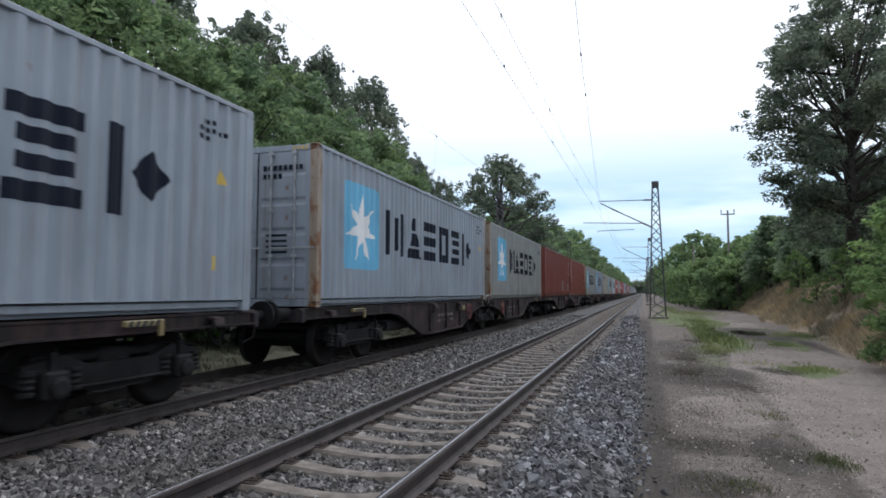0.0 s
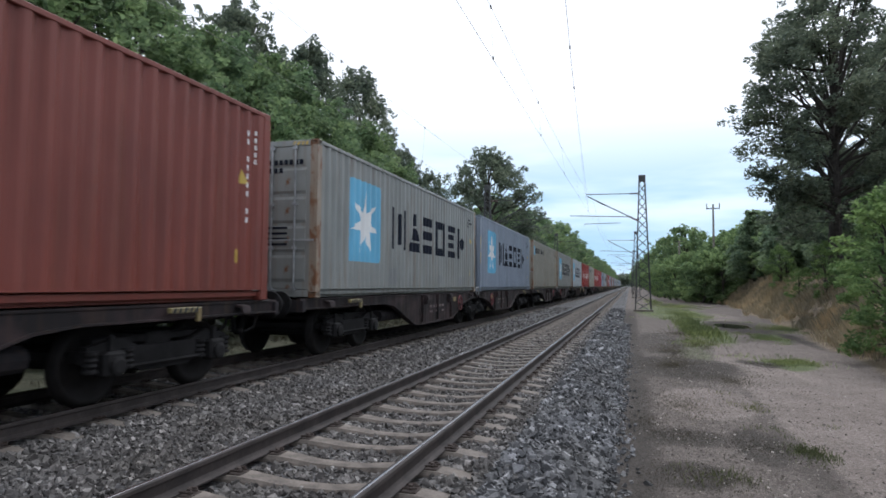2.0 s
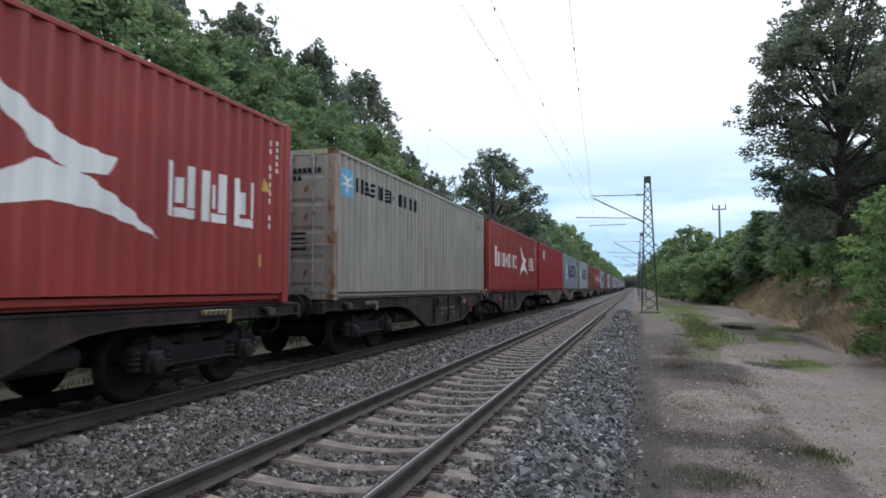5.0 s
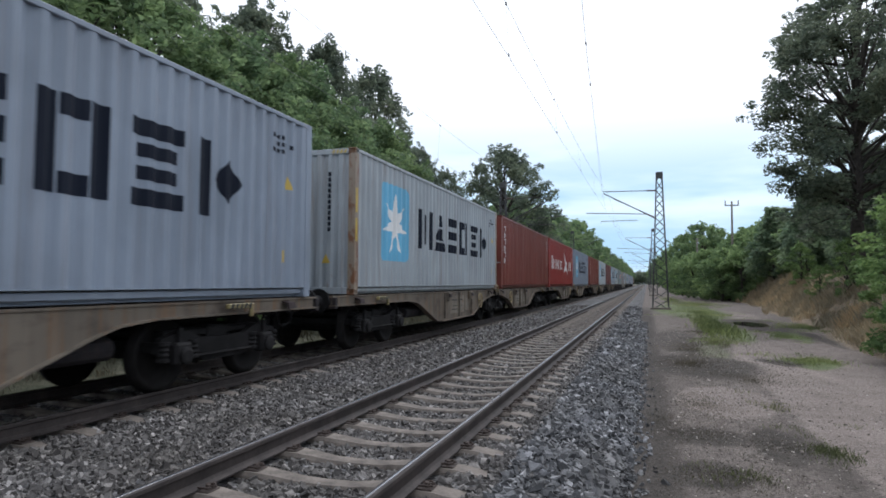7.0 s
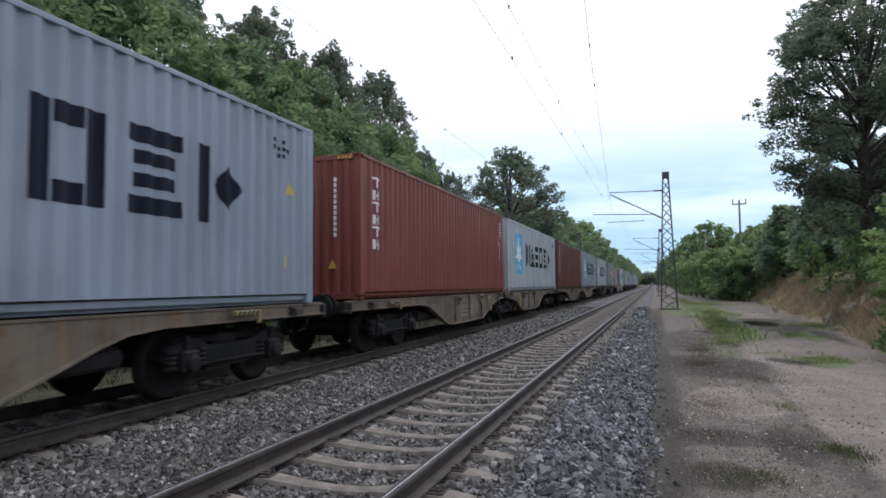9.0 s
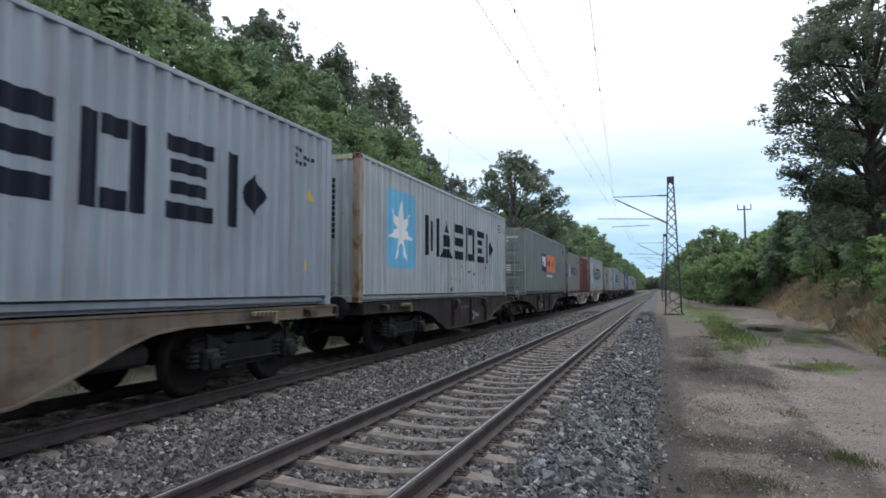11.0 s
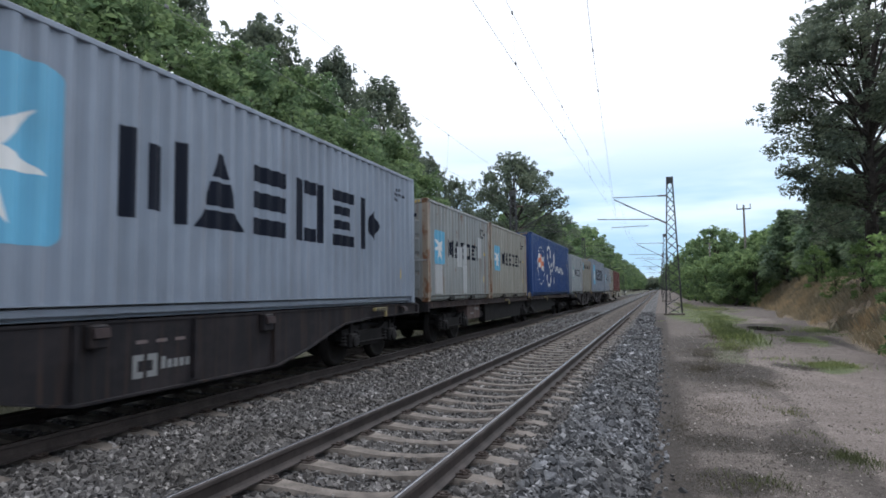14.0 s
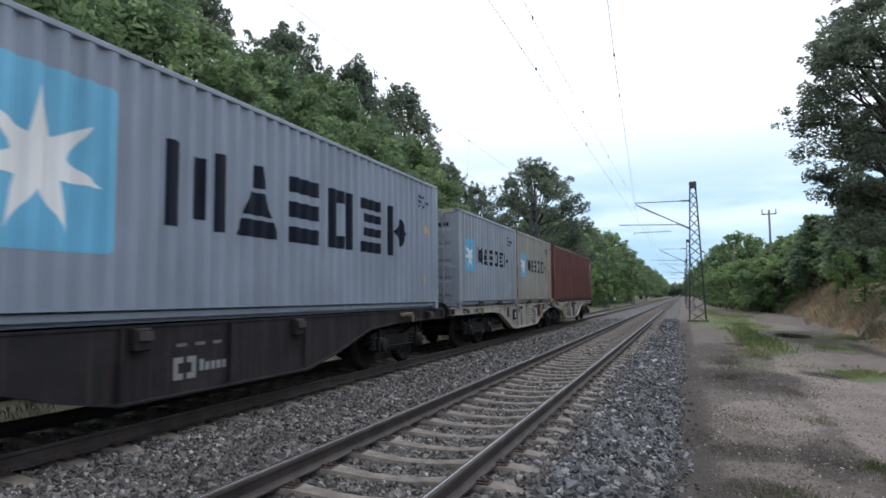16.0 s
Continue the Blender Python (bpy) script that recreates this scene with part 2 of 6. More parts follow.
FRAME = dict(
    dark=paint("dark_brown_wagon_paint", (0.016, 0.0135, 0.0145), 0.1, 0.6, 0.65, (0.055, 0.036, 0.037)),
    beige=paint("dust_covered_wagon_paint", (0.142, 0.121, 0.097), 0.5, 0.85, 0.75, (0.06, 0.049, 0.042), (0.5, 0.68)),
    white=paint("pale_wagon_paint", (0.33, 0.315, 0.285), 0.3, 0.6, 0.65, (0.09, 0.078, 0.07), (0.56, 0.66)),
    grey=paint("dark_grey_wagon_paint", (0.017, 0.016, 0.019), 0.12, 0.6, 0.75, (0.032, 0.028, 0.030)),
    pale=paint("pale_data_field_paint", (0.20, 0.18, 0.147), 0.5, 0.8, 0.7, (0.11, 0.095, 0.08), (0.45, 0.7)),
    purple=paint("grimy_brown_wagon_paint", (0.026, 0.02, 0.021), 0.3, 0.6, 0.7, (0.045, 0.034, 0.034)))
for grimy in FRAME.values():
    grimy.node_tree.nodes["Principled BSDF"].inputs["Specular IOR Level"].default_value = 0.2
BOX_BROWN = paint("faded_brown_box_paint", (0.06, 0.038, 0.036), 0.4, 0.6, 0.7, (0.09, 0.065, 0.06))
BOGIE = plain("oily_bogie_steel", (0.012, 0.0115, 0.012), 0.8, 0.0, 0.4, 5)
BOGIE.node_tree.nodes["Principled BSDF"].inputs["Specular IOR Level"].default_value = 0.2
WHEEL = plain("brown_wheel_steel", (0.011, 0.010, 0.010), 0.75, 0.0)
WHEEL.node_tree.nodes["Principled BSDF"].inputs["Specular IOR Level"].default_value = 0.2
RAIL_RUST = plain("rusted_rail_steel", (0.034, 0.027, 0.025), 0.8, 0.0, 0.35, 4)
RAIL_TOP = plain("polished_rail_head", (0.32, 0.32, 0.335), 0.26, 1.0, 0.12, 3)
CONCRETE = plain("weathered_concrete", (0.142, 0.122, 0.105), 0.9, 0, 0.35, 5)
CLIP = plain("rusty_fastening_steel", (0.05, 0.036, 0.03), 0.8, 0.1)
MAST = plain("dark_weathered_mast_steel", (0.07, 0.072, 0.075), 0.6, 0.3)
WIRE = plain("dark_copper_wire", (0.16, 0.16, 0.16), 0.5, 0.3)
PORCELAIN = plain("brown_porcelain", (0.07, 0.035, 0.025), 0.3)
POLE_WOOD = plain("grey_pole_wood", (0.2, 0.18, 0.16), 0.9, 0, 0.3)
BARK = plain("grey_brown_bark", (0.042, 0.036, 0.031), 0.95, 0, 0.45, 5)
STONE = stone_mat("grey_ballast_stone", (0.024, 0.026, 0.03), (0.335, 0.339, 0.354))
OLD_STONE = stone_mat("weathered_ballast_stone", (0.03, 0.027, 0.026), (0.315, 0.30, 0.29))
PEBBLE = stone_mat("pale_pebble", (0.10, 0.085, 0.075), (0.52, 0.48, 0.44))
LEAF_OAK = leaf("oak_leaf", (0.108, 0.172, 0.09), (0.252, 0.342, 0.178), 0.62)
LEAF_SHRUB = leaf("shrub_leaf", (0.125, 0.195, 0.095), (0.265, 0.36, 0.175), 0.62)
LEAF_DARK = leaf("dark_oak_leaf", (0.088, 0.112, 0.09), (0.21, 0.25, 0.185), 0.52)
LEAF_LIGHT = leaf("young_locust_leaf", (0.12, 0.20, 0.075), (0.29, 0.40, 0.17), 0.6)
NEEDLE = leaf("pine_needle", (0.13, 0.19, 0.125), (0.28, 0.36, 0.23), 0.6)
BLADE = leaf("green_grass_blade", (0.21, 0.26, 0.115), (0.40, 0.46, 0.24), 0.6)
MOSS = leaf("dark_moss_blade", (0.045, 0.042, 0.03), (0.11, 0.098, 0.07), 0.3)
STRAW = leaf("dry_grass_blade", (0.50, 0.42, 0.31), (0.74, 0.65, 0.52), 0.6)
WITHERED = leaf("withered_weed_blade", (0.075, 0.068, 0.052), (0.17, 0.155, 0.115), 0.4)
WEED = leaf("dull_weed_blade", (0.10, 0.115, 0.06), (0.21, 0.23, 0.12), 0.45)
WATER = material("puddle_water", 0.04)[0]
WATER.node_tree.nodes["Principled BSDF"].inputs["Base Color"].default_value = (0.03, 0.028, 0.025, 1)

# ---- mesh helpers ----


class Shape:
    """Corners and faces of one mesh."""

    def __init__(self):
        self.v, self.f = [], []

    def add(self, v, f):
        k = len(self.v)
        self.v += [tuple(p) for p in v]
        self.f += [tuple(i + k for i in q) for q in f]
        return self

    def box(self, x0, x1, y0, y1, z0, z1, c=0.0):
        """A block with chamfered edges."""
        if c <= 0:
            return self.add([(x, y, z) for x in (x0, x1) for y in (y0, y1) for z in (z0, z1)],
                            [(0, 1, 3, 2), (4, 6, 7, 5), (0, 4, 5, 1), (2, 3, 7, 6), (0, 2, 6, 4), (1, 5, 7, 3)])
        bm = bmesh.new()
        bmesh.ops.create_cube(bm, size=1, matrix=Matrix.Translation(((x0 + x1) / 2, (y0 + y1) / 2, (z0 + z1) / 2)) @ Matrix.Diagonal((x1 - x0, y1 - y0, z1 - z0, 1)))
        bmesh.ops.bevel(bm, geom=list(bm.edges), offset=c, segments=1, affect="EDGES")
        return self.take(bm)

    def take(self, bm):
        bm.verts.index_update()
        self.add([v.co for v in bm.verts], [[v.index for v in f.verts] for f in bm.faces])
        bm.free()
        return self

    def prism(self, poly, lo, hi, axis="x"):
        """A polygon of two coordinates, drawn out along the third."""
        put = dict(x=lambda p, h: (h, p[0], p[1]), y=lambda p, h: (p[0], h, p[1]), z=lambda p, h: (p[0], p[1], h))[axis]
        n = len(poly)
        return self.add([put(p, lo) for p in poly] + [put(p, hi) for p in poly],
                        [tuple(range(n))[::-1], tuple(range(n, 2 * n))] + [(i, (i + 1) % n, (i + 1) % n + n, i + n) for i in range(n)])

    def tube(self, pts, radii, sides=8, cap=True):
        """A round bar along points; one radius, or one for each point."""
        pts = [Vector(p) for p in pts]
        radii = [radii] * len(pts) if isinstance(radii, (int, float)) else radii
        v, f = [], []
        for i, p in enumerate(pts):
            d = (pts[min(i + 1, len(pts) - 1)] - pts[max(i - 1, 0)]).normalized()
            u = d.orthogonal().normalized() if abs(d.z) > 0.95 or i < 0 else d.cross(Vector((0, 0, 1))).normalized()
            w = d.cross(u)
            v += [p + (u * math.cos(a) + w * math.sin(a)) * radii[i] for a in (2 * math.pi * k / sides for k in range(sides))]
        for i in range(len(pts) - 1):
            for k in range(sides):
                f.append((i * sides + k, i * sides + (k + 1) % sides, (i + 1) * sides + (k + 1) % sides, (i + 1) * sides + k))
        if cap:
            f += [tuple(range(sides))[::-1], tuple(range(len(v) - sides, len(v)))]
        return self.add(v, f)

    def lathe(self, prof, sides=20, centre=(0, 0, 0), axis="x"):
        """A profile of (radius, along) turned about an axis."""
        v, f = [], []
        for r, a in prof:
            for k in range(sides):
                t = 2 * math.pi * k / sides
                p = (a, r * math.cos(t), r * math.sin(t)) if axis == "x" else ((r * math.cos(t), a, r * math.sin(t)) if axis == "y" else (r * math.cos(t), r * math.sin(t), a))
                v.append(Vector(p) + Vector(centre))
        for i in range(len(prof) - 1):
            for k in range(sides):
                f.append((i * sides + k, i * sides + (k + 1) % sides, (i + 1) * sides + (k + 1) % sides, (i + 1) * sides + k))
        f += [tuple(range(sides))[::-1], tuple(range(len(v) - sides, len(v)))]
        return self.add(v, f)

    def ring(self, centre, r, thick, axis="x", n=24):
        c = Vector(centre)
        pts = [c + (Vector((0, math.cos(a), math.sin(a))) if axis == "x" else Vector((math.cos(a), math.sin(a), 0))) * r for a in (2 * math.pi * k / n for k in range(n + 1))]
        return self.tube(pts, thick, 6, False)

    def mesh(self, name, smooth=False):
        me = bpy.data.meshes.new(name)
        me.from_pydata(self.v, [], self.f)
        me.validate()
        bm = bmesh.new()
        bm.from_mesh(me)
        bmesh.ops.recalc_face_normals(bm, faces=bm.faces)
        bm.to_mesh(me)
        bm.free()
        if smooth:
            me.shade_smooth()
        return me


def part(name, shape, mat, parent, label="", at=None, smooth=False):
    """Links a shape, or a mesh that is there already, as one object under its thing."""
    me = shape if isinstance(shape, bpy.types.Mesh) else shape.mesh(name, smooth)
    if not me.materials and mat:
        me.materials.append(mat)
    ob = new(name, me)
    ob.parent = parent
    if at is not None:
        ob.matrix_basis = at
    return tagged(ob, label)


def thing(name, label, category, m=None, group="", kind=""):
    ob = new(name)
    ob.empty_display_size = 0.3
    if m is not None:
        ob.matrix_basis = m
    return tagged(ob, label, category, group, kind)


MESHES = {}


def once(key, make):
    """A mesh that several things share."""
    if key not in MESHES:
        MESHES[key] = make()
    return MESHES[key]

# ---- ground and track bed ----
NEAR_X, FAR_X = -2.495, -6.625


def smooth_step(a, b, x):
    t = min(1, max(0, (x - a) / (b - a)))
    return t * t * (3 - 2 * t)


def bank_foot(y):
    """Where the sandy bank on the right begins."""
    return 4.0 + 0.082 * min(y, 58) + 0.45 * noise.noise((y * 0.12, 3.0, 0))


def ground_z(x, y):
    """Height of the soil: flat beside the line, a sandy bank on the right, a low rise under the wood on the left."""
    z = -0.46 + 0.05 * noise.noise((x * 0.5, y * 0.5, 0)) * smooth_step(0.3, 1.5, abs(x + 4.5) - 4.6)
    foot = bank_foot(y)
    z += (2.5 + 0.4 * noise.noise((x * 0.3, y * 0.2, 7))) * smooth_step(foot, foot + 3.2, x) * smooth_step(150, 90, y)
    z += 0.10 * smooth_step(2.2, 1.2, abs(x - 1.0)) * smooth_step(8, 20, y)
    z -= 0.13 * smooth_step(1.3, 0.2, math.hypot((x - 4.6) / 0.9, (y - 33.0) / 2.6))
    z -= 0.035 * (smooth_step(0.3, 0.1, abs(x - 3.55)) + smooth_step(0.3, 0.1, abs(x - 5.0))) * smooth_step(28, 22, y) * smooth_step(2, 4, y)
    z += 0.4 * smooth_step(-9.6, -12.5, x)
    return z


def patch(x, y, cx, cy, rx, ry):
    """Share of a soft-edged oval patch at x, y."""
    return smooth_step(1.35, 0.55, math.hypot((x - cx) / rx, (y - cy) / ry))


def soils(x, y):
    """Shares of sand, humus, moss, litter and verge soil at a place."""
    edge = 1.93 + 0.12 * max(0, y - 17) + 0.12 * noise.noise((y * 0.6, 2, 0))
    sand = smooth_step(edge - 0.2, edge + 0.25, x) * smooth_step(25, 21, y)
    sand = max(sand, patch(x, y, 1.15, 10.9, 0.75, 1.5), 0.75 * patch(x, y, 4.6, 41, 1.6, 7), 0.7 * patch(x, y, 6.3, 29, 0.7, 4))
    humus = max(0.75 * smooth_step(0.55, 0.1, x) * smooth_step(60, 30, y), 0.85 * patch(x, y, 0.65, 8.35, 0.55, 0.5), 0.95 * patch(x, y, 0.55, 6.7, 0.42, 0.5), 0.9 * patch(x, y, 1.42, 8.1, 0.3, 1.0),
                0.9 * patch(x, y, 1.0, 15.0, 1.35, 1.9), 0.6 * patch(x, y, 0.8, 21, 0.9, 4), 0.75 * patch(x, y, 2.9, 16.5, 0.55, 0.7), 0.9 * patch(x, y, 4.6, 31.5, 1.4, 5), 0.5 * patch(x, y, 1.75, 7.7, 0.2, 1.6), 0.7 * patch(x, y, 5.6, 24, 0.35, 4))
    mossy = max(0.8 * patch(x, y, 3.6, 16.8, 0.7, 1.2), 0.8 * patch(x, y, 2.8, 27, 1.0, 6), 0.8 * patch(x, y, 4.9, 26.5, 0.6, 4), 0.5 * patch(x, y, 1.6, 18, 0.5, 3), 0.7 * patch(x, y, 2.6, 45, 2.6, 13))
    foot = bank_foot(y)
    litter = smooth_step(foot - 0.6, foot + 0.5, x)
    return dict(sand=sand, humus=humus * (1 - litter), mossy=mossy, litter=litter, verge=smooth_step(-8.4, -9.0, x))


def ground():
    xs = [-900, -400, -150, -60, -30, -20, -15] + [-13 + 0.5 * i for i in range(10)] + [-8 + i for i in range(7)] + [-1 + 0.125 * i for i in range(72)] + [8 + 0.25 * i for i in range(28)] + [15 + 1.5 * i for i in range(8)] + [30, 45, 80, 200, 500, 900]
    ys = [-600, -200, -60, -20, -8, -4, 0] + [1 + 0.2 * i for i in range(130)] + [27 + 0.4 * i for i in range(45)] + [45.5 + 2 * i for i in range(30)] + [110, 130, 160, 200, 300, 450, 700, 1100, 1700, 2600]
    xs, ys = sorted(set(xs)), sorted(set(ys))
    v = [(x, y, ground_z(x, y)) for y in ys for x in xs]
    w = len(xs)
    f = [(j * w + i, j * w + i + 1, (j + 1) * w + i + 1, (j + 1) * w + i) for j in range(len(ys) - 1) for i in range(w - 1)]
    me = bpy.data.meshes.new("ground")
    me.from_pydata(v, [], f)
    me.shade_smooth()
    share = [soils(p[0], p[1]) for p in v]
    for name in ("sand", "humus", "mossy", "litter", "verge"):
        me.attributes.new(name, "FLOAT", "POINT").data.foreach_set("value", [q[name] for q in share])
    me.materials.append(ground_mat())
    return tagged(new("ground", me), "sandy trodden soil with a pale dirt track beside the railway", "ground", kind="structure")


BED = [(-0.04, -0.62), (-0.26, -0.40), (-0.62, -0.25), (-1.25, -0.213), (-1.62, -0.222), (-2.05, -0.245), (-2.95, -0.245), (-3.38, -0.222), (-3.95, -0.212), (-4.55, -0.24), (-5.2, -0.212), (-5.75, -0.222), (-6.2, -0.245), (-7.05, -0.245), (-7.5, -0.222), (-8.1, -0.212), (-8.6, -0.27), (-9.6, -0.62)]


def bed_z(x):
    for (x0, z0), (x1, z1) in zip(BED, BED[1:]):
        if x1 <= x <= x0:
            return z0 + (z1 - z0) * (x0 - x) / (x0 - x1)
    return -0.6


def ballast_bed():
    s = Shape()
    s.prism(BED, -250, 1600, "y")
    ob = new("ballast_bed", s.mesh("ballast_bed"))
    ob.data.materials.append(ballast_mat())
    return tagged(ob, "grey crushed-stone ballast bed carrying two tracks", "track bed", kind="structure")


def stones(name, label, places, sizes, mat, seed):
    """Many broken stones in one mesh; places are (x, y, z), sizes their half widths."""
    g = np.random.default_rng(seed)
    bv = np.array([(x, y, z) for x in (-1, 1) for y in (-1, 1) for z in (-1, 1)]) * 0.62
    bf = np.array([(0, 1, 3), (0, 3, 2), (4, 6, 7), (4, 7, 5), (0, 4, 5), (0, 5, 1), (2, 3, 7), (2, 7, 6), (0, 2, 6), (0, 6, 4), (1, 5, 7), (1, 7, 3)])
    n = len(places)
    k = (bv[None] + g.uniform(-0.34, 0.34, (n, 8, 3))) * (g.uniform(0.5, 1.4, (n, 1, 3)) * np.asarray(sizes)[:, None, None])
    q = g.normal(size=(n, 4))
    q /= np.linalg.norm(q, axis=1)[:, None]
    w, x, y, z = q.T
    rot = np.stack([1 - 2 * (y * y + z * z), 2 * (x * y - z * w), 2 * (x * z + y * w), 2 * (x * y + z * w), 1 - 2 * (x * x + z * z), 2 * (y * z - x * w), 2 * (x * z - y * w), 2 * (y * z + x * w), 1 - 2 * (x * x + y * y)], -1).reshape(n, 3, 3)
    k = np.einsum("nij,nkj->nki", rot, k) + np.asarray(places)[:, None]
    faces = (bf[None] + 8 * np.arange(n)[:, None, None]).reshape(-1, 3)
    me = bpy.data.meshes.new(name)
    me.vertices.add(n * 8)
    me.vertices.foreach_set("co", k.astype(np.float32).ravel())
    me.loops.add(len(faces) * 3)
    me.loops.foreach_set("vertex_index", faces.astype(np.int32).ravel())
    me.polygons.add(len(faces))
    me.polygons.foreach_set("loop_start", np.arange(0, len(faces) * 3, 3, dtype=np.int32))
    me.update(calc_edges=True)
    me.shade_flat()
    me.materials.append(mat)
    return tagged(new(name, me), label, "gravel", kind="stuff")


def gravel():
    g = np.random.default_rng(4)
    for name, label, mat, x0, x1, base, more, steps in (
            ("ballast_stones", "angular blue-grey crushed stones of the ballast shoulder", STONE, -1.15, -0.06, 0.021, 0.032, ((2.6, 9, 420), (9, 14, 330), (14, 20, 220), (20, 28, 110), (28, 46, 40))),
            ("old_ballast_stones", "weathered brown-grey crushed stones round the tracks", OLD_STONE, -8.9, -1.15, 0.016, 0.026, ((2.6, 9, 620), (9, 14, 420), (14, 20, 190), (20, 28, 70), (28, 46, 24)))):
        P, S = [], []
        for y0, y1, per in steps:
            n = int(per * (y1 - y0) * (x1 - x0))
            x, y = g.uniform(x0, x1, n), g.uniform(y0, y1, n)
            keep = (y > -(x) * 0.62) & ((x > -5.9) | (g.random(n) < 0.2))
            # fewer on the sleepers
            ph = np.abs(((y - SLEEPER_0 + 0.3) % 0.6) - 0.3)
            off = abs(x - NEAR_X)
            wide = np.where(off < 0.75, 0.095, 0.105) + 0.02 * np.sin(x * 7 + np.floor((y - SLEEPER_0 + 0.3) / 0.6) * 2.1)
            keep &= ~((off < 1.2) & (ph < wide) & (g.random(n) < np.where(off < 0.75, 0.985, 0.93)))
            keep &= ~((abs(x - FAR_X) < 1.25) & (ph < wide) & (g.random(n) < 0.9))
            keep &= ~((abs(off - 0.7525) < 0.10) | (abs(abs(x - FAR_X) - 0.7525) < 0.1))
            x, y = x[keep], y[keep]
            s = base + more * g.random(len(x)) ** 1.5 * (1.0 if y0 < 14 else 1.25 if y0 < 28 else 1.7)
            z = np.array([bed_z(a) for a in x]) + g.uniform(-0.6, 0.8, len(x)) * base
            P.append(np.stack([x, y, z], 1))
            S.append(s)
        stones(name, label, np.concatenate(P), np.concatenate(S), mat, 5)
    n = 11000
    x, y = g.gamma(2.2, 0.95, n) + 0.02, 2.8 + 23 * g.random(n) ** 1.5
    z = np.array([ground_z(a, b) for a, b in zip(x, y)])
    stones("pebbles", "small pale pebbles strewn on the dirt", np.stack([x, y, z + 0.002], 1), 0.004 + 0.014 * g.random(n) ** 2.5, PEBBLE, 6)
    n = 2600
    x, y = -0.28 + np.abs(g.normal(0, 0.13, n)), g.uniform(2.8, 30, n)
    z = np.array([max(ground_z(a, b), bed_z(a)) for a, b in zip(x, y)])
    stones("spilled_ballast", "ballast stones spilled onto the dirt edge", np.stack([x, y, z + 0.01], 1), g.uniform(0.015, 0.032, n), STONE, 7)


SLEEPER_0 = 4.63


def rail_mesh(y0, y1):
    half = [(0, 0), (0.026, -0.002), (0.034, -0.010), (0.036, -0.036), (0.012, -0.05), (0.009, -0.125), (0.03, -0.143), (0.072, -0.155), (0.072, -0.166)]
    poly = half + [(-x, z) for x, z in half[:0:-1]]
    return Shape().prism(poly, y0, y1, "y").mesh("rail")


def sleeper_mesh():
    """A concrete sleeper, lower in the middle, with sloping sides."""
    s = Shape()
    half = [(1.25, -0.235, 0.10), (1.22, -0.215, 0.098), (0.95, -0.180, 0.095), (0.58, -0.176, 0.095), (0.42, -0.190, 0.085), (0.22, -0.212, 0.078)]
    st = [(-x, z, w) for x, z, w in half] + [(0, -0.217, 0.076)] + half[::-1]
    v, f = [], []
    for x, z, w in st:
        v += [(x, -0.15, -0.42), (x, -w - 0.02, z - 0.03), (x, -w, z), (x, w, z), (x, w + 0.02, z - 0.03), (x, 0.15, -0.42)]
    for i in range(len(st) - 1):
        for k in range(6):
            f.append((i * 6 + k, i * 6 + (k + 1) % 6, i * 6 + 6 + (k + 1) % 6, i * 6 + 6 + k))
    f += [tuple(range(6)), tuple(range(len(v) - 6, len(v)))[::-1]]
    return s.add(v, f).mesh("sleeper")


def clip_mesh():
    """A bolted rail clip: plate, clamp and screw head."""
    s = Shape()
    s.box(-0.07, 0.06, -0.07, 0.07, -0.180, -0.168, 0.004)
    s.tube([(-0.05, -0.05, -0.15), (0.02, -0.06, -0.142), (0.05, -0.03, -0.15), (0.0, 0.0, -0.145), (0.05, 0.03, -0.15), (0.02, 0.06, -0.142), (-0.05, 0.05, -0.15)], 0.009, 6)
    s.lathe([(0.02, -0.168), (0.02, -0.135), (0.012, -0.13)], 6, (0, 0, 0), "z")
    return s.mesh("rail_clip")


def track(name, cx, label):
    t = thing(name, label, "railway track", pose(cx, 0, 0), kind="structure")
    rail, top = once("rail", lambda: rail_mesh(-250, 1600)), once("head", lambda: Shape().prism([(0.014, -0.002), (0.011, 0.0012), (0.007, 0.0023), (0, 0.003), (-0.007, 0.0023), (-0.011, 0.0012), (-0.014, -0.002)], -250, 1600, "y").mesh("running_surface"))
    for sx in (-0.7525, 0.7525):
        r = part("rail", rail, RAIL_RUST, t, "rusted steel rail", pose(sx, 0, 0))
        part("running_surface", top, RAIL_TOP, r, "polished rail head")
    sl, cl = once("sleeper", sleeper_mesh), once("clip", clip_mesh)
    for i in range(300):
        y = SLEEPER_0 - 15.0 + 0.6 * i
        o = part("sleeper", sl, CONCRETE, t, "", pose(0.012 * math.sin(i * 2.3), y, 0.006 * math.sin(i * 1.7), 0, 0, 0.5 * math.sin(i * 3.1)))
        if 1 < y < (36 if cx == NEAR_X else 22):
            for sx in (-0.7525, 0.7525):
                for d in (-0.115, 0.115):
                    part("rail_clip", cl, CLIP, o, "", pose(sx + d, 0, 0, 0, 0, 0 if d > 0 else 180))
    far = Shape()
    for i in range(700):
        far.box(-1.28, 1.28, SLEEPER_0 + 165.0 + 0.6 * i - 0.12, SLEEPER_0 + 165.0 + 0.6 * i + 0.12, -0.4, -0.18)
    tagged(part("distant_sleepers", far, CONCRETE, t), kind="stuff")
    return t


ground()
ballast_bed()
track("track_near", NEAR_X, "empty main-line track with polished rails on concrete sleepers")
track("track_far", FAR_X, "main-line track under the train, concrete sleepers")
gravel()

# ---- the train: containers ----
SPEED = 26.54
DECK = 1.13
PERIOD, DEPTH = 0.278, 0.044


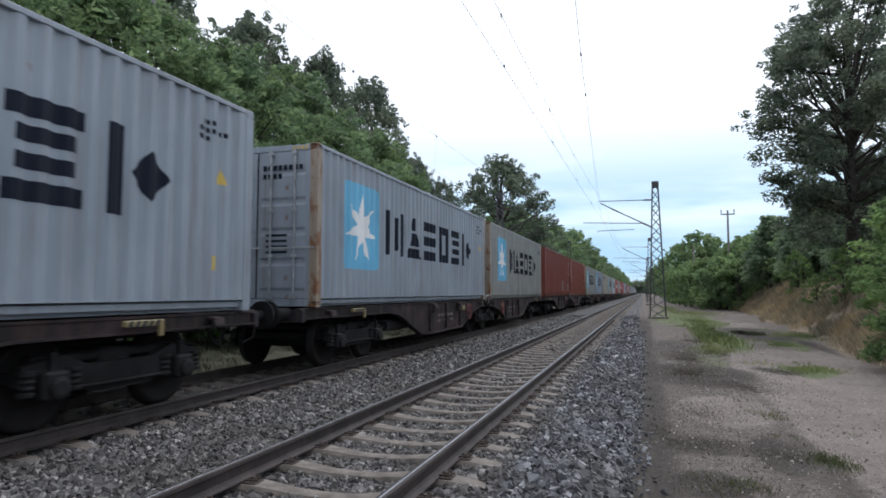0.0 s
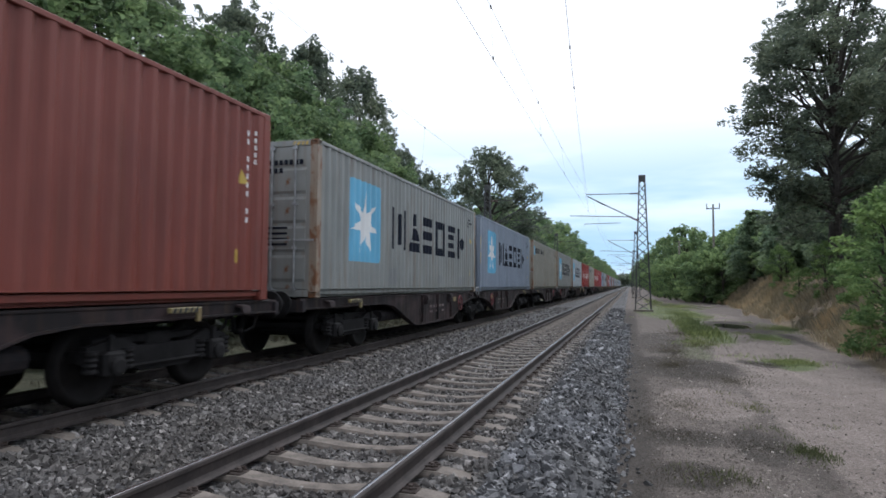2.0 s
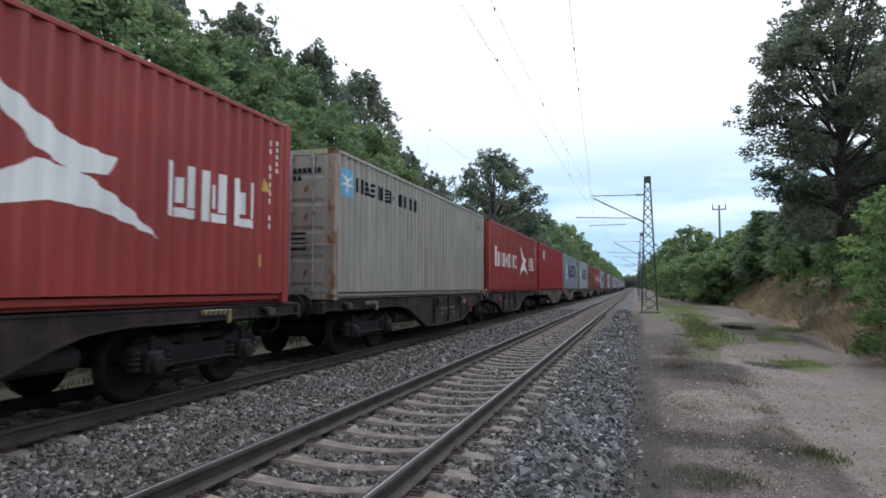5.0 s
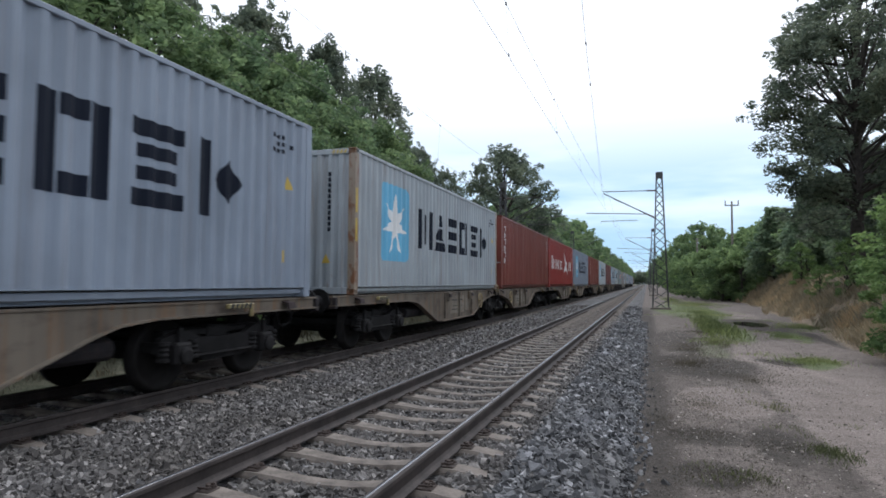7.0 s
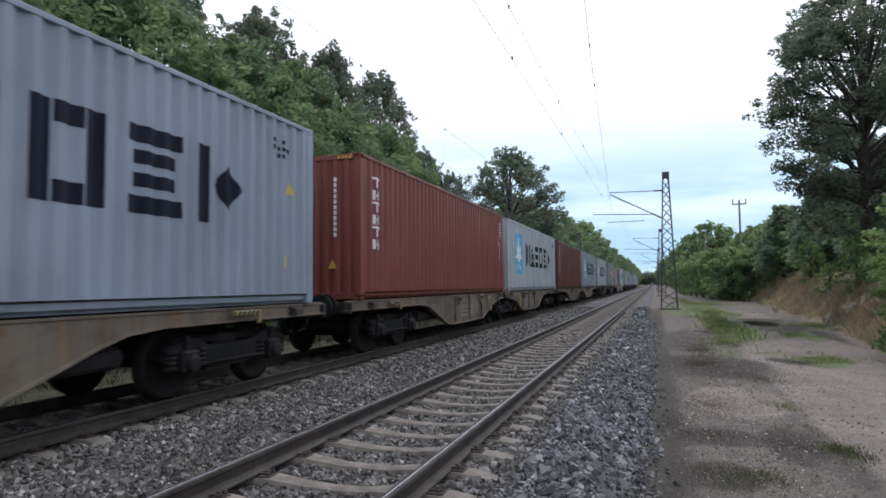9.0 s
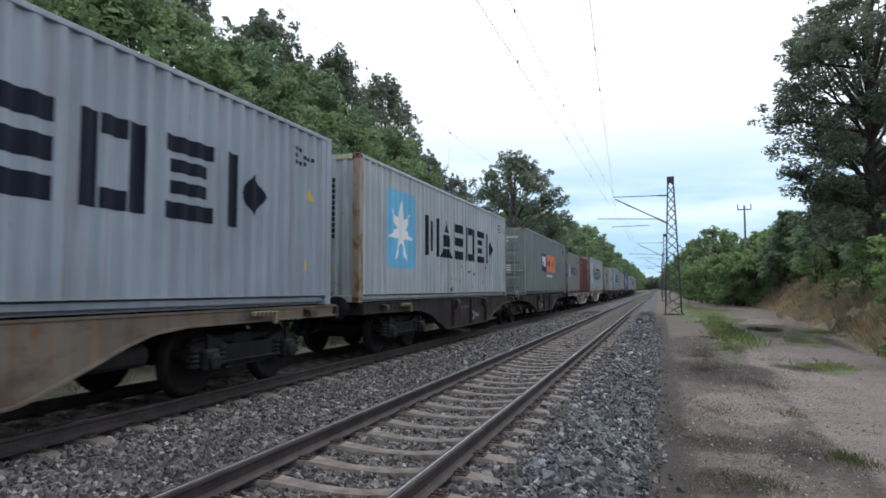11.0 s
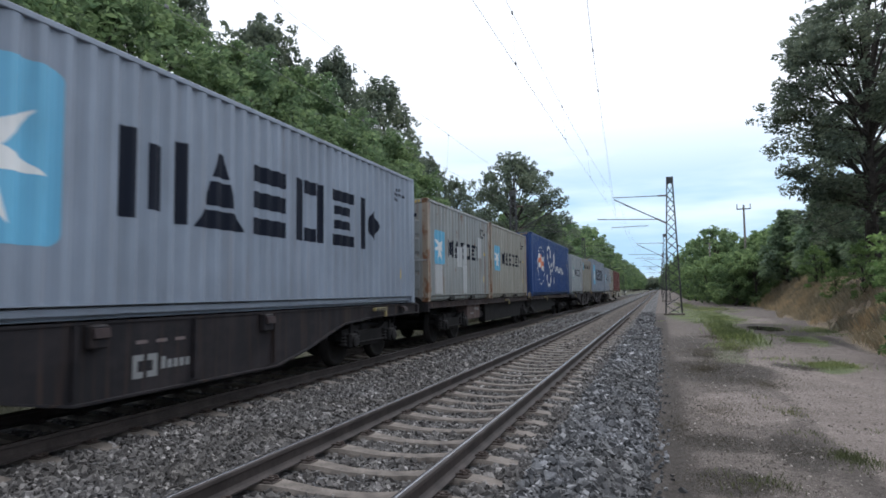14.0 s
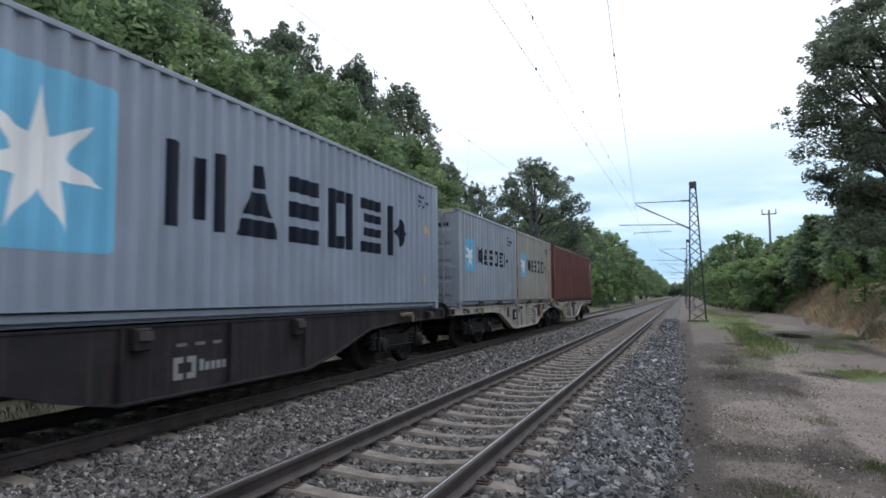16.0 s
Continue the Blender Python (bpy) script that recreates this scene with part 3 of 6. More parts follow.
def wave(y, length):
    """Inset of the corrugated side at y: the trapezoid wave of the pressed sheet; flat by the posts."""
    a = y - 0.2
    if a < 0 or a > length - 0.4:
        return 0.0
    p = (a % PERIOD) / PERIOD
    return DEPTH * (0 if p < 0.26 else (p - 0.26) / 0.24 if p < 0.5 else 1 if p < 0.76 else (1 - p) / 0.24)


def breaks(length):
    out = [0.0, 0.2]
    for i in range(int((length - 0.4) / PERIOD) + 1):
        out += [0.2 + PERIOD * (i + k) for k in (0.26, 0.5, 0.76, 1.0)]
    return sorted({round(y, 4) for y in out if y < length - 0.2} | {round(length - 0.2, 4), length})


SIDE = 1.207


def side_mesh(length, z0, z1):
    s, b = Shape(), [y for y in breaks(length) if 0.12 <= y <= length - 0.12]
    b = [0.12] + b + [length - 0.12]
    v, f = [], []
    for y in b:
        x = SIDE - wave(y, length)
        v += [(x, y, z0), (x, y, z1), (x - 0.004, y, z1), (x - 0.004, y, z0)]
    for i in range(len(b) - 1):
        for k in range(4):
            f.append((4 * i + k, 4 * i + (k + 1) % 4, 4 * i + 4 + (k + 1) % 4, 4 * i + 4 + k))
    return s.add(v, f).mesh("side_panel")


def drape(polys, length, lift=0.003):
    """Flat outlines of (y, z) laid over the corrugated side."""
    bm = bmesh.new()
    for poly in polys:
        bm.faces.new([bm.verts.new((0, p[0], p[1])) for p in poly])
    bm.normal_update()
    bmesh.ops.triangulate(bm, faces=bm.faces[:])
    lo, hi = min(p[0] for q in polys for p in q), max(p[0] for q in polys for p in q)
    for y in breaks(length):
        if lo < y < hi:
            bmesh.ops.bisect_plane(bm, geom=bm.verts[:] + bm.edges[:] + bm.faces[:], plane_co=(0, y, 0), plane_no=(0, 1, 0))
    bmesh.ops.remove_doubles(bm, verts=bm.verts[:], dist=1e-4)
    for v in bm.verts:
        v.co.x = SIDE - wave(v.co.y, length) + lift
    s = Shape().take(bm)
    # a skin of paint with a little thickness
    me = s.mesh("marking")
    bm = bmesh.new()
    bm.from_mesh(me)
    for f in bm.faces:
        if f.normal.x < 0:
            f.normal_flip()
    bm.to_mesh(me)
    bm.free()
    return me


def rect(y0, y1, z0, z1):
    return [(y0, z0), (y1, z0), (y1, z1), (y0, z1)]


def rounded(y0, y1, z0, z1, r, n=4):
    out = []
    for cy, cz, a0 in ((y1 - r, z1 - r, 0), (y0 + r, z1 - r, 90), (y0 + r, z0 + r, 180), (y1 - r, z0 + r, 270)):
        out += [(cy + r * math.cos(radians(a0 + 90 * k / n)), cz + r * math.sin(radians(a0 + 90 * k / n))) for k in range(n + 1)]
    return out


def star(cy, cz, r, points=7):
    return [(cy + (r if k % 2 == 0 else r * 0.36) * math.sin(math.pi * k / points), cz + (r if k % 2 == 0 else r * 0.36) * math.cos(math.pi * k / points)) for k in range(2 * points)]


def word_blocks(y0, y1, z0, z1):
    """The big dark marking of the side, as six plain groups of bars."""
    w, h = (y1 - y0) / 6.35, z1 - z0
    out = []

    def at(i, *polys):
        for p in polys:
            out.append([(y0 + w * 1.07 * i + w * a, z0 + h * b) for a, b in p])

    at(0, rect(0.0, 0.2, 0, 1), rect(0.38, 0.58, 0.12, 0.88), rect(0.76, 0.96, 0, 1))
    at(1, [(0.04, 0), (0.94, 0), (0.80, 0.24), (0.18, 0.24)], [(0.2, 0.30), (0.78, 0.30), (0.66, 0.62), (0.32, 0.62)], [(0.34, 0.68), (0.64, 0.68), (0.56, 1), (0.42, 1)])
    at(2, rect(0.08, 0.86, 0, 0.24), rect(0.08, 0.86, 0.38, 0.62), rect(0.08, 0.86, 0.76, 1))
    at(3, rect(0.06, 0.28, 0, 1), rect(0.30, 0.62, 0.78, 1), rect(0.30, 0.62, 0, 0.22), rect(0.64, 0.86, 0, 1))
    at(4, rect(0.08, 0.86, 0, 0.2), rect(0.16, 0.78, 0.30, 0.46), rect(0.16, 0.78, 0.56, 0.72), rect(0.08, 0.86, 0.8, 1))
    at(5, rect(0.06, 0.27, 0, 1), [(0.34, 0.5), (0.62, 0.2), (0.9, 0.5), (0.62, 0.8)])
    return out


def casting_mesh():
    """A corner casting: a rounded block with its oval hole sunk in the side."""
    bm = bmesh.new()
    bmesh.ops.create_cube(bm, size=1, matrix=Matrix.Diagonal((0.162, 0.178, 0.118, 1)))
    bmesh.ops.bevel(bm, geom=list(bm.edges), offset=0.012, segments=1, affect="EDGES")
    for want in (Vector((1, 0, 0)), Vector((0, -1, 0))):
        f = max(bm.faces, key=lambda q: q.normal.dot(want) * q.calc_area())
        bmesh.ops.inset_region(bm, faces=[f], thickness=0.032)
        bmesh.ops.translate(bm, verts=list(f.verts), vec=-want * 0.05)
    return Shape().take(bm).mesh("corner_casting")


def end_panel_mesh(H):
    """The pressed end wall: upright folds."""
    v, f = [], []
    n = 0
    for i in range(9):
        x0 = -1.08 + 0.24 * i
        for dx, dy in ((0, 0.0), (0.09, 0.0), (0.13, 0.045), (0.20, 0.045)):
            if x0 + dx <= 1.08:
                v += [(x0 + dx, 0.02 + dy, 0.14), (x0 + dx, 0.02 + dy, H - 0.11), (x0 + dx, 0.03 + dy, H - 0.11), (x0 + dx, 0.03 + dy, 0.14)]
                n += 1
    for i in range(n - 1):
        for k in range(4):
            f.append((4 * i + k, 4 * i + (k + 1) % 4, 4 * i + 4 + (k + 1) % 4, 4 * i + 4 + k))
    return Shape().add(v, f).mesh("end_panel")


def door_mesh(H):
    """One door leaf with level pressed folds; hung from its outer edge at x = 0, to x = 1.07."""
    s = Shape()
    s.box(0.0, 1.07, 0.0, 0.045, 0.15, H - 0.12, 0.006)
    return s.mesh("door")


def fold_mesh(H):
    """One pressed fold of a door leaf."""
    h = (H - 0.75) / 4 - 0.16
    return Shape().prism([(-0.022, 0), (-0.022, h), (0.002, h + 0.06), (0.002, -0.06)], 0.09, 0.98, "x").mesh("pressed_fold")


def rod_mesh(H):
    s = Shape()
    s.tube([(0, -0.055, 0.10), (0, -0.055, H - 0.08)], 0.019, 8)
    for z in (0.16, 0.9, 1.7, H - 0.16):
        s.box(-0.045, 0.045, -0.08, -0.02, z - 0.03, z + 0.03, 0.005)
    s.box(0.0, 0.42, -0.095, -0.075, 1.02, 1.055, 0.004)
    return s.mesh("lock_rod")


def container(label, length, high, colour, front="panel", marks="", post=None, seed=0):
    """A freight container; its origin is the middle of its leading lower edge."""
    H = 2.896 if high else 2.591
    mat = GREY[colour]
    c = thing("container", label, "container", group="containers on the train")
    key = (length, high, colour)
    side = once(("side",) + key, lambda: side_mesh(length, 0.155, H - 0.07))
    part("side_panel", side, mat, c)
    part("side_panel", side, mat, c, "", pose(0, length, 0, 0, 0, 180))

    def rails():
        return Shape().box(1.155, 1.216, 0.15, length - 0.15, H - 0.072, H - 0.006, 0.008).mesh("top_rail")

    def sole():
        return Shape().prism([(1.075, 0.010), (1.075, 0.018), (1.052, 0.022), (1.050, 0.150), (1.209, 0.156), (1.209, 0.168), (1.040, 0.168), (1.040, 0.010)], 0.15, length - 0.15, "y").mesh("bottom_rail")

    def posts():
        return Shape().prism([(1.215, 0.004), (1.215, 0.17), (1.19, 0.172), (1.19, 0.05), (1.07, 0.05), (1.07, 0.004)], 0.11, H - 0.11, "z").mesh("corner_post")

    pm = post or mat
    for turn in (Matrix.Identity(4), pose(0, length, 0, 0, 0, 180)):
        part("top_rail", once(("top",) + key, rails), mat, c, "", turn)
        part("bottom_rail", once(("sole",) + key, sole), mat, c, "", turn)
        pkey = ("post", H, pm.name)
        part("corner_post", once(pkey, posts), pm, c, "rust-streaked corner post" if post else "", turn)
        part("corner_post", once(pkey + (2,), lambda: Shape().prism([(-1.215, 0.004), (-1.07, 0.004), (-1.07, 0.05), (-1.19, 0.05), (-1.19, 0.172), (-1.215, 0.17)], 0.11, H - 0.11, "z").mesh("corner_post")), pm, c, "", turn)
        for sx in (1.136, -1.136):
            for z in (0.059, H - 0.059):
                part("corner_casting", once(("cast", pm.name), casting_mesh), pm, c, "", turn @ pose(sx, 0.09, z))
        part("end_sill", once(("sill",) + key, lambda: Shape().box(-1.055, 1.055, 0.008, 0.06, 0.01, 0.14, 0.008).mesh("end_sill")), mat, c, "", turn)
        part("end_header", once(("header",) + key, lambda: Shape().box(-1.055, 1.055, 0.008, 0.06, H - 0.115, H - 0.01, 0.008).mesh("end_header")), mat, c, "", turn)
    part("roof", once(("roof",) + key, lambda: Shape().box(-1.155, 1.155, 0.1, length - 0.1, H - 0.03, H - 0.012).mesh("roof")), mat, c)
    part("floor", once(("floor",) + key, lambda: Shape().box(-1.15, 1.15, 0.1, length - 0.1, 0.06, 0.13).mesh("floor")), mat, c)
    ends = {"panel": (Matrix.Identity(4), pose(0, length, 0, 0, 0, 180)), "doors": (pose(0, length, 0, 0, 0, 180), Matrix.Identity(4))}[front]
    part("end_panel", once(("endp",) + key, lambda: end_panel_mesh(H)), mat, c, "", ends[0])
    for k, dx in ((0, -1.07), (1, 0.0)):
        d = part("door", once(("door",) + key, lambda: door_mesh(H)), mat, c, "", ends[1] @ pose(dx, 0.02, 0))
        for k4 in range(4):
            part("pressed_fold", once(("fold",) + key, lambda: fold_mesh(H)), mat, d, "", pose(0, 0, 0.34 + (H - 0.75) * k4 / 4))
        part("door_seal", once(("seal", H), lambda: Shape().box(1.056, 1.084, -0.006, 0.03, 0.15, H - 0.12).mesh("door_seal")), RUBBER, d, "black rubber door seal", pose(0 if k == 0 else -1.07, 0, 0))
        for rx in (0.3, 0.78):
            part("lock_rod", once(("rod",) + key, lambda: rod_mesh(H)), ROD, d, "galvanised lock rod", pose(rx, 0, 0))
    if length < 7:
        # solid black blocks stand for the shade inside the pockets
        for fy in (length / 2 - 1.02, length / 2 + 1.02):
            part("fork_pocket", once("pocket", lambda: Shape().box(1.06, 1.198, -0.18, 0.18, 0.022, 0.125, 0.004).mesh("fork_pocket")), RUBBER, c, "forklift pocket, its shaded hollow a black block", pose(0, fy, 0))

    def mark(name, polys, m, lab="", lift=0.003):
        if name == "patch":
            for q in polys:
                part(name, drape([q], length, lift), MARK[m], c, lab)
            return
        ob = part(name, drape(polys, length, lift), MARK[m], c, lab)
        if name in ("data_marking", "word_marking", "emblem"):
            tagged(ob, kind="stuff")

    L = length
    e0, w0, w1 = {0: (1.3, 3.7, 10.65), 1: (1.06, 3.19, 10.4), 5: (1.4, 3.8, 10.75), 8: (1.55, 3.8, 10.5), 9: (0.98, 3.0, 10.22), 15: (1.31, 3.66, 10.75), 27: (1.0, 3.11, 9.95), 36: (1.42, 3.76, 10.55)}.get(seed, (1.31, 3.66, 10.4))
    for kind in marks.split():
        if kind in ("star", "ghost"):
            mark("emblem_panel", [rounded(e0, e0 + 1.66, 0.72, 2.44, 0.12)] if high else [rounded(1.15, 2.85, 0.6, 2.2, 0.12)], "sky" if kind == "star" else "faded", "light blue emblem panel")
            if kind == "star":
                mark("emblem", [star(e0 + 0.82, 1.54 if high else 1.4, 0.72)], "white", "plain white star", 0.005)
            else:
                mark("emblem", [star(e0 + 0.8, 1.5, 0.5)], "primer", "worn-off pale emblem", 0.005)
        elif kind == "word":
            mark("word_marking", word_blocks(w0, w1, 1.1, 2.1), "ink", "large dark marking")
        elif kind == "star20":
            mark("emblem_panel", [rounded(0.5, 1.32, 0.97, 1.85, 0.06)], "sky", "light blue emblem panel")
            mark("emblem", [star(0.91, 1.41, 0.38)], "white", "plain white star", 0.005)
        elif kind == "fade20":
            mark("emblem_panel", [rounded(0.5, 1.32, 0.97, 1.85, 0.06)], "pale", "faded pale blue emblem panel")
            mark("emblem", [star(0.91, 1.41, 0.38)], "white", "plain white star", 0.005)
        elif kind == "word20":
            mark("word_marking", word_blocks(1.61, 5.0, 1.2, 1.67), "ink", "dark marking")
        elif kind == "twoline":
            mark("word_marking", word_blocks(1.61, 5.0, 1.42, 1.86) + word_blocks(1.61, 4.9, 0.86, 1.28), "ink", "dark marking of two lines")
            mark("patch", [rect(1.68, 1.95, 0.08 + 0.16, 0.82)], "ink", "dark patch")
        elif kind == "topline":
            k = 0.0 if high else -0.3
            mark("emblem_panel", [rounded(0.28, 0.9, 2.03 + k, 2.58 + k, 0.05)], "sky", "small light blue emblem panel")
            mark("emblem", [star(0.59, 2.3 + k, 0.25)], "white", "plain white star", 0.005)
            mark("word_marking", word_blocks(1.0, 3.2, 2.18 + k, 2.48 + k) + [rect(3.45 + 0.33 * i, 3.68 + 0.33 * i, 2.18 + k, 2.48 + k) for i in range(4)], "ink", "small dark marking")
        elif kind == "stack":
            out = []
            for i in range(6):
                z = 2.3 - 0.255 * i
                out += [rect(0.64, 0.98, z + 0.17, z + 0.215), rect(0.76, 0.86, z, z + 0.16)] if i % 2 == 0 else [rect(0.66, 0.74, z, z + 0.2), rect(0.88, 0.96, z, z + 0.2), rect(0.76, 0.86, z + 0.07, z + 0.12)]
            mark("word_marking", out, "white", "white upright marking")
        elif kind == "stack20":
            mark("word_marking", [q for z in (1.05, 1.48, 1.9) for q in (rect(0.94, 1.0, z + 0.08, z + 0.4), rect(1.12, 1.18, z + 0.08, z + 0.4), rect(1.02, 1.1, z + 0.14, z + 0.34))], "white", "white upright marking")
        elif kind == "bird":
            out = [rect(1.05, 1.19, 1.1, 1.92), rect(1.25, 1.36, 1.1, 1.92), rect(1.42, 1.56, 1.1, 1.92)]
            for i in range(6):
                y = 1.8 + 0.74 * i
                out += [rect(y, y + 0.13, 1.12, 1.72), rect(y + 0.36, y + 0.5, 1.12, 1.72)] + ([rect(y + 0.16, y + 0.33, 1.6, 1.72), rect(y + 0.16, y + 0.33, 1.12, 1.24)] if i % 2 else [rect(y + 0.19, y + 0.30, 1.3, 1.54)])
            for i, w in enumerate((0.5, 0.46, 0.5)):
                y = 9.4 + 0.67 * i
                out += [rect(y, y + 0.12, 1.12, 1.8), rect(y + 0.14, y + w, 1.12, 1.24)] + [rect(y + 0.16, y + 0.27, 1.3, 1.62), rect(y + w - 0.12, y + w, 1.26, 1.8)]
            mark("word_marking", out, "white", "white marking")
            up = [(6.5, 2.28), (6.85, 2.18), (7.25, 1.97), (7.7, 1.74), (8.3, 1.66), (8.2, 1.46), (7.75, 1.42), (7.35, 1.58), (6.95, 1.9)]
            low = [(6.5, 0.78), (6.85, 1.22), (7.35, 1.49), (7.9, 1.42), (8.4, 1.2), (9.0, 0.82), (8.5, 0.96), (8.1, 1.06), (7.5, 1.10), (7.0, 1.0)]
            mark("emblem", [[(y + 0.3, z) for y, z in q] for q in (up, low)], "white", "plain white wing shapes", 0.004)
        elif kind == "panels":
            mark("emblem_panel", [rect(4.28, 5.66, 1.12, 2.02)], "deep", "deep blue panel")
            mark("emblem_panel", [rect(5.665, 8.38, 1.14, 2.0)], "orange", "orange panel")
            mark("word_marking", [rect(4.36, 4.46, 1.38, 1.86), rect(4.5, 4.68, 1.6, 1.86), rect(4.8, 5.0, 1.38, 1.86), rect(5.14, 5.24, 1.38, 1.86), rect(5.32, 5.42, 1.38, 1.86)], "white", "white bars", 0.005)
            mark("word_marking", [rect(5.75 + 0.3 * i, 5.86 + 0.3 * i, 1.42, 1.86 if i in (0, 3, 4, 7) else 1.72) for i in range(8)] + [rect(5.92 + 0.3 * i, 6.0 + 0.3 * i, 1.42, 1.7) for i in (0, 1, 2, 5, 6)], "deep", "blue bars", 0.005)
            mark("word_marking", [rect(5.65 + 0.2 * i, 5.79 + 0.2 * i, 0.86, 0.97) for i in range(10)], "white", "white bars")
        elif kind == "three":
            mark("word_marking", [q for y in (1.43, 1.75, 2.07) for q in (rect(y, y + 0.08, 1.95, 2.5), rect(y + 0.14, y + 0.22, 1.95, 2.5), rect(y + 0.09, y + 0.13, 2.15, 2.3))], "white", "white marking")
        elif kind == "script":
            n = 28
            ring = [(2.44 + 0.93 * math.cos(2 * math.pi * k / n), 1.45 + 0.93 * math.sin(2 * math.pi * k / n)) for k in range(n)]
            ring_in = [(2.44 + 0.89 * math.cos(2 * math.pi * k / n), 1.45 + 0.89 * math.sin(2 * math.pi * k / n)) for k in range(n)]
            mark("emblem", [[ring[k], ring[(k + 1) % n], ring_in[(k + 1) % n], ring_in[k]] for k in range(n)], "white", "white ring")

            def waving(y0, y1, z0, z1, cuts=6):
                """A strip of the flag, rippling and sinking towards its free end."""
                def drop(y):
                    return 0.06 * math.sin((y - 1.7) * 4.2) - 0.12 * max(0.0, y - 2.4)
                ys = [y0 + (y1 - y0) * k / cuts for k in range(cuts + 1)]
                return [[(u, z0 + drop(u)), (v, z0 + drop(v)), (v, z1 + drop(v)), (u, z1 + drop(u))] for u, v in zip(ys, ys[1:])]

            mark("emblem", waving(1.76, 3.12, 1.32, 1.98, 10), "white", "white flag panel", 0.003)
            mark("emblem", waving(2.3, 2.46, 1.32, 1.98, 2) + waving(1.76, 2.295, 1.55, 1.76) + waving(2.465, 3.06, 1.55, 1.76), "orange", "red flag blocks", 0.005)
            sweep = [(4.72 + 0.52 * math.cos(a), 2.15 + 0.34 * math.sin(a)) for a in (-0.6 + 0.4 * k for k in range(10))]
            sweep += [(4.5, 1.72), (4.85, 1.52)] + [(4.68 + 0.6 * math.cos(a), 0.98 + 0.5 * math.sin(a)) for a in (0.75 - 0.4 * k for k in range(11))]
            loop = [(6.38 + 0.14 * math.sin(a) + 0.07 * math.cos(a), 1.54 + 0.88 * math.cos(a)) for a in (2 * math.pi * k / 20 for k in range(21))]
            tail = [(5.42 + 0.07 * k, 1.47 + 0.22 * math.sin(k * 0.95)) for k in range(13)]
            rest = [(6.62 + 0.07 * k, 1.44 - 0.003 * k + 0.17 * math.sin(k * 1.25) * (1.0 if k % 9 else 1.5)) for k in range(47)]
            band = []
            for line, w in ((sweep, 0.075), (loop, 0.045), (tail, 0.055), (rest, 0.04)):
                for p, q in zip(line, line[1:]):
                    d = math.hypot(q[0] - p[0], q[1] - p[1])
                    ny, nz = -(q[1] - p[1]) / d * w, (q[0] - p[0]) / d * w
                    band.append([(p[0] - ny, p[1] - nz), (q[0] - ny, q[1] - nz), (q[0] + ny, q[1] + nz), (p[0] + ny, p[1] + nz)])
            mark("word_marking", band, "white", "white wavy marking")
        elif kind == "patches":
            mark("patch", [rect(7.95, 8.5, 0.38, 1.06)], "patch", "grey repair patch")
            mark("patch", [rect(10.95, 11.47, 0.40, 0.9)], "patch", "grey repair patch")
        elif kind == "scraps":
            mark("patch", [rect(3.6, 4.1, 0.25, 0.62), rect(7.6, 8.0, 0.28, 0.52), rect(9.9, 10.5, 0.2, 0.5)], "patch", "pale scuffed patch")
        elif kind == "scraps20":
            mark("patch", [rect(0.58, 1.2, 0.2, 0.95), rect(2.98, 3.42, 0.2, 1.02), rect(2.42, 2.96, 0.95, 1.52), rect(3.02, 3.34, 1.04, 1.62), rect(4.62, 5.06, 1.3, 1.95)], "primer", "pale repainted patch", 0.006)
        elif kind == "scratches":
            g = random.Random(seed)
            runs = []
            for _ in range(46):
                y, z, h = g.uniform(10.95, 11.95), g.uniform(0.35, 2.6), g.uniform(0.04, 0.24)
                w = g.uniform(0.012, 0.05)
                runs.append([(y, z), (y + w, z + h * 0.3), (y + w * 0.7, z + h), (y - w * 0.4, z + h * 0.7)])
            for _ in range(12):
                y, z, w = g.choice((4.9, 5.4, 6.9)) + g.gauss(0, 0.15), g.uniform(0.2, 0.62), g.uniform(0.03, 0.09)
                runs.append([(y - w, z), (y, z - w), (y + w, z + w * 0.2), (y + w * 0.2, z + w * 1.4)])
            tagged(part("rust_scratch", drape(runs, length, 0.004), MARK["rust"], c, "brown rust scratches"), kind="stuff")
        elif kind == "specks":
            g = random.Random(seed)
            runs = []
            for _ in range(26):
                y, z, w = g.uniform(4.6, 10.5), g.uniform(0.2, 1.0), g.uniform(0.012, 0.05) * (2.0 if g.random() < 0.25 else 1.0)
                runs.append([(y - w, z), (y - w * 0.2, z - w * 1.6), (y + w, z - w * 0.2), (y + w * 0.3, z + w)])
            tagged(part("rust_scratch", drape(runs, length, 0.004), MARK["scar"], c, "dark rust scars"), kind="stuff")
        elif kind == "window":
            mark("patch", [rect(10.88, 11.3, 1.92, 2.34)], "rust", "rusted patch")
            mark("patch", [rect(10.95, 11.22, 1.99, 2.27)], "patch", "repair plate", 0.006)
        elif kind == "stripes":
            mark("height_mark", [rect(0.03, 0.115, 1.05 + 0.0, 1.5), rect(0.03, 0.115, 1.62, 2.1)], "yellow", "yellow height mark", 0.012)
    # small data rows, warning triangle and tag near the trailing end
    pale = "white" if colour in ("brown", "dark", "red", "crimson", "navy") else "ink"
    e = L - 1.15
    code = []
    for r in range(3):
        z = H - 0.42 - 0.11 * r
        code += [rect(e + 0.085 * i, e + 0.06 + 0.085 * i, z, z + 0.065) for i in range((4, 7, 4)[r]) if (i + r + seed) % 5]
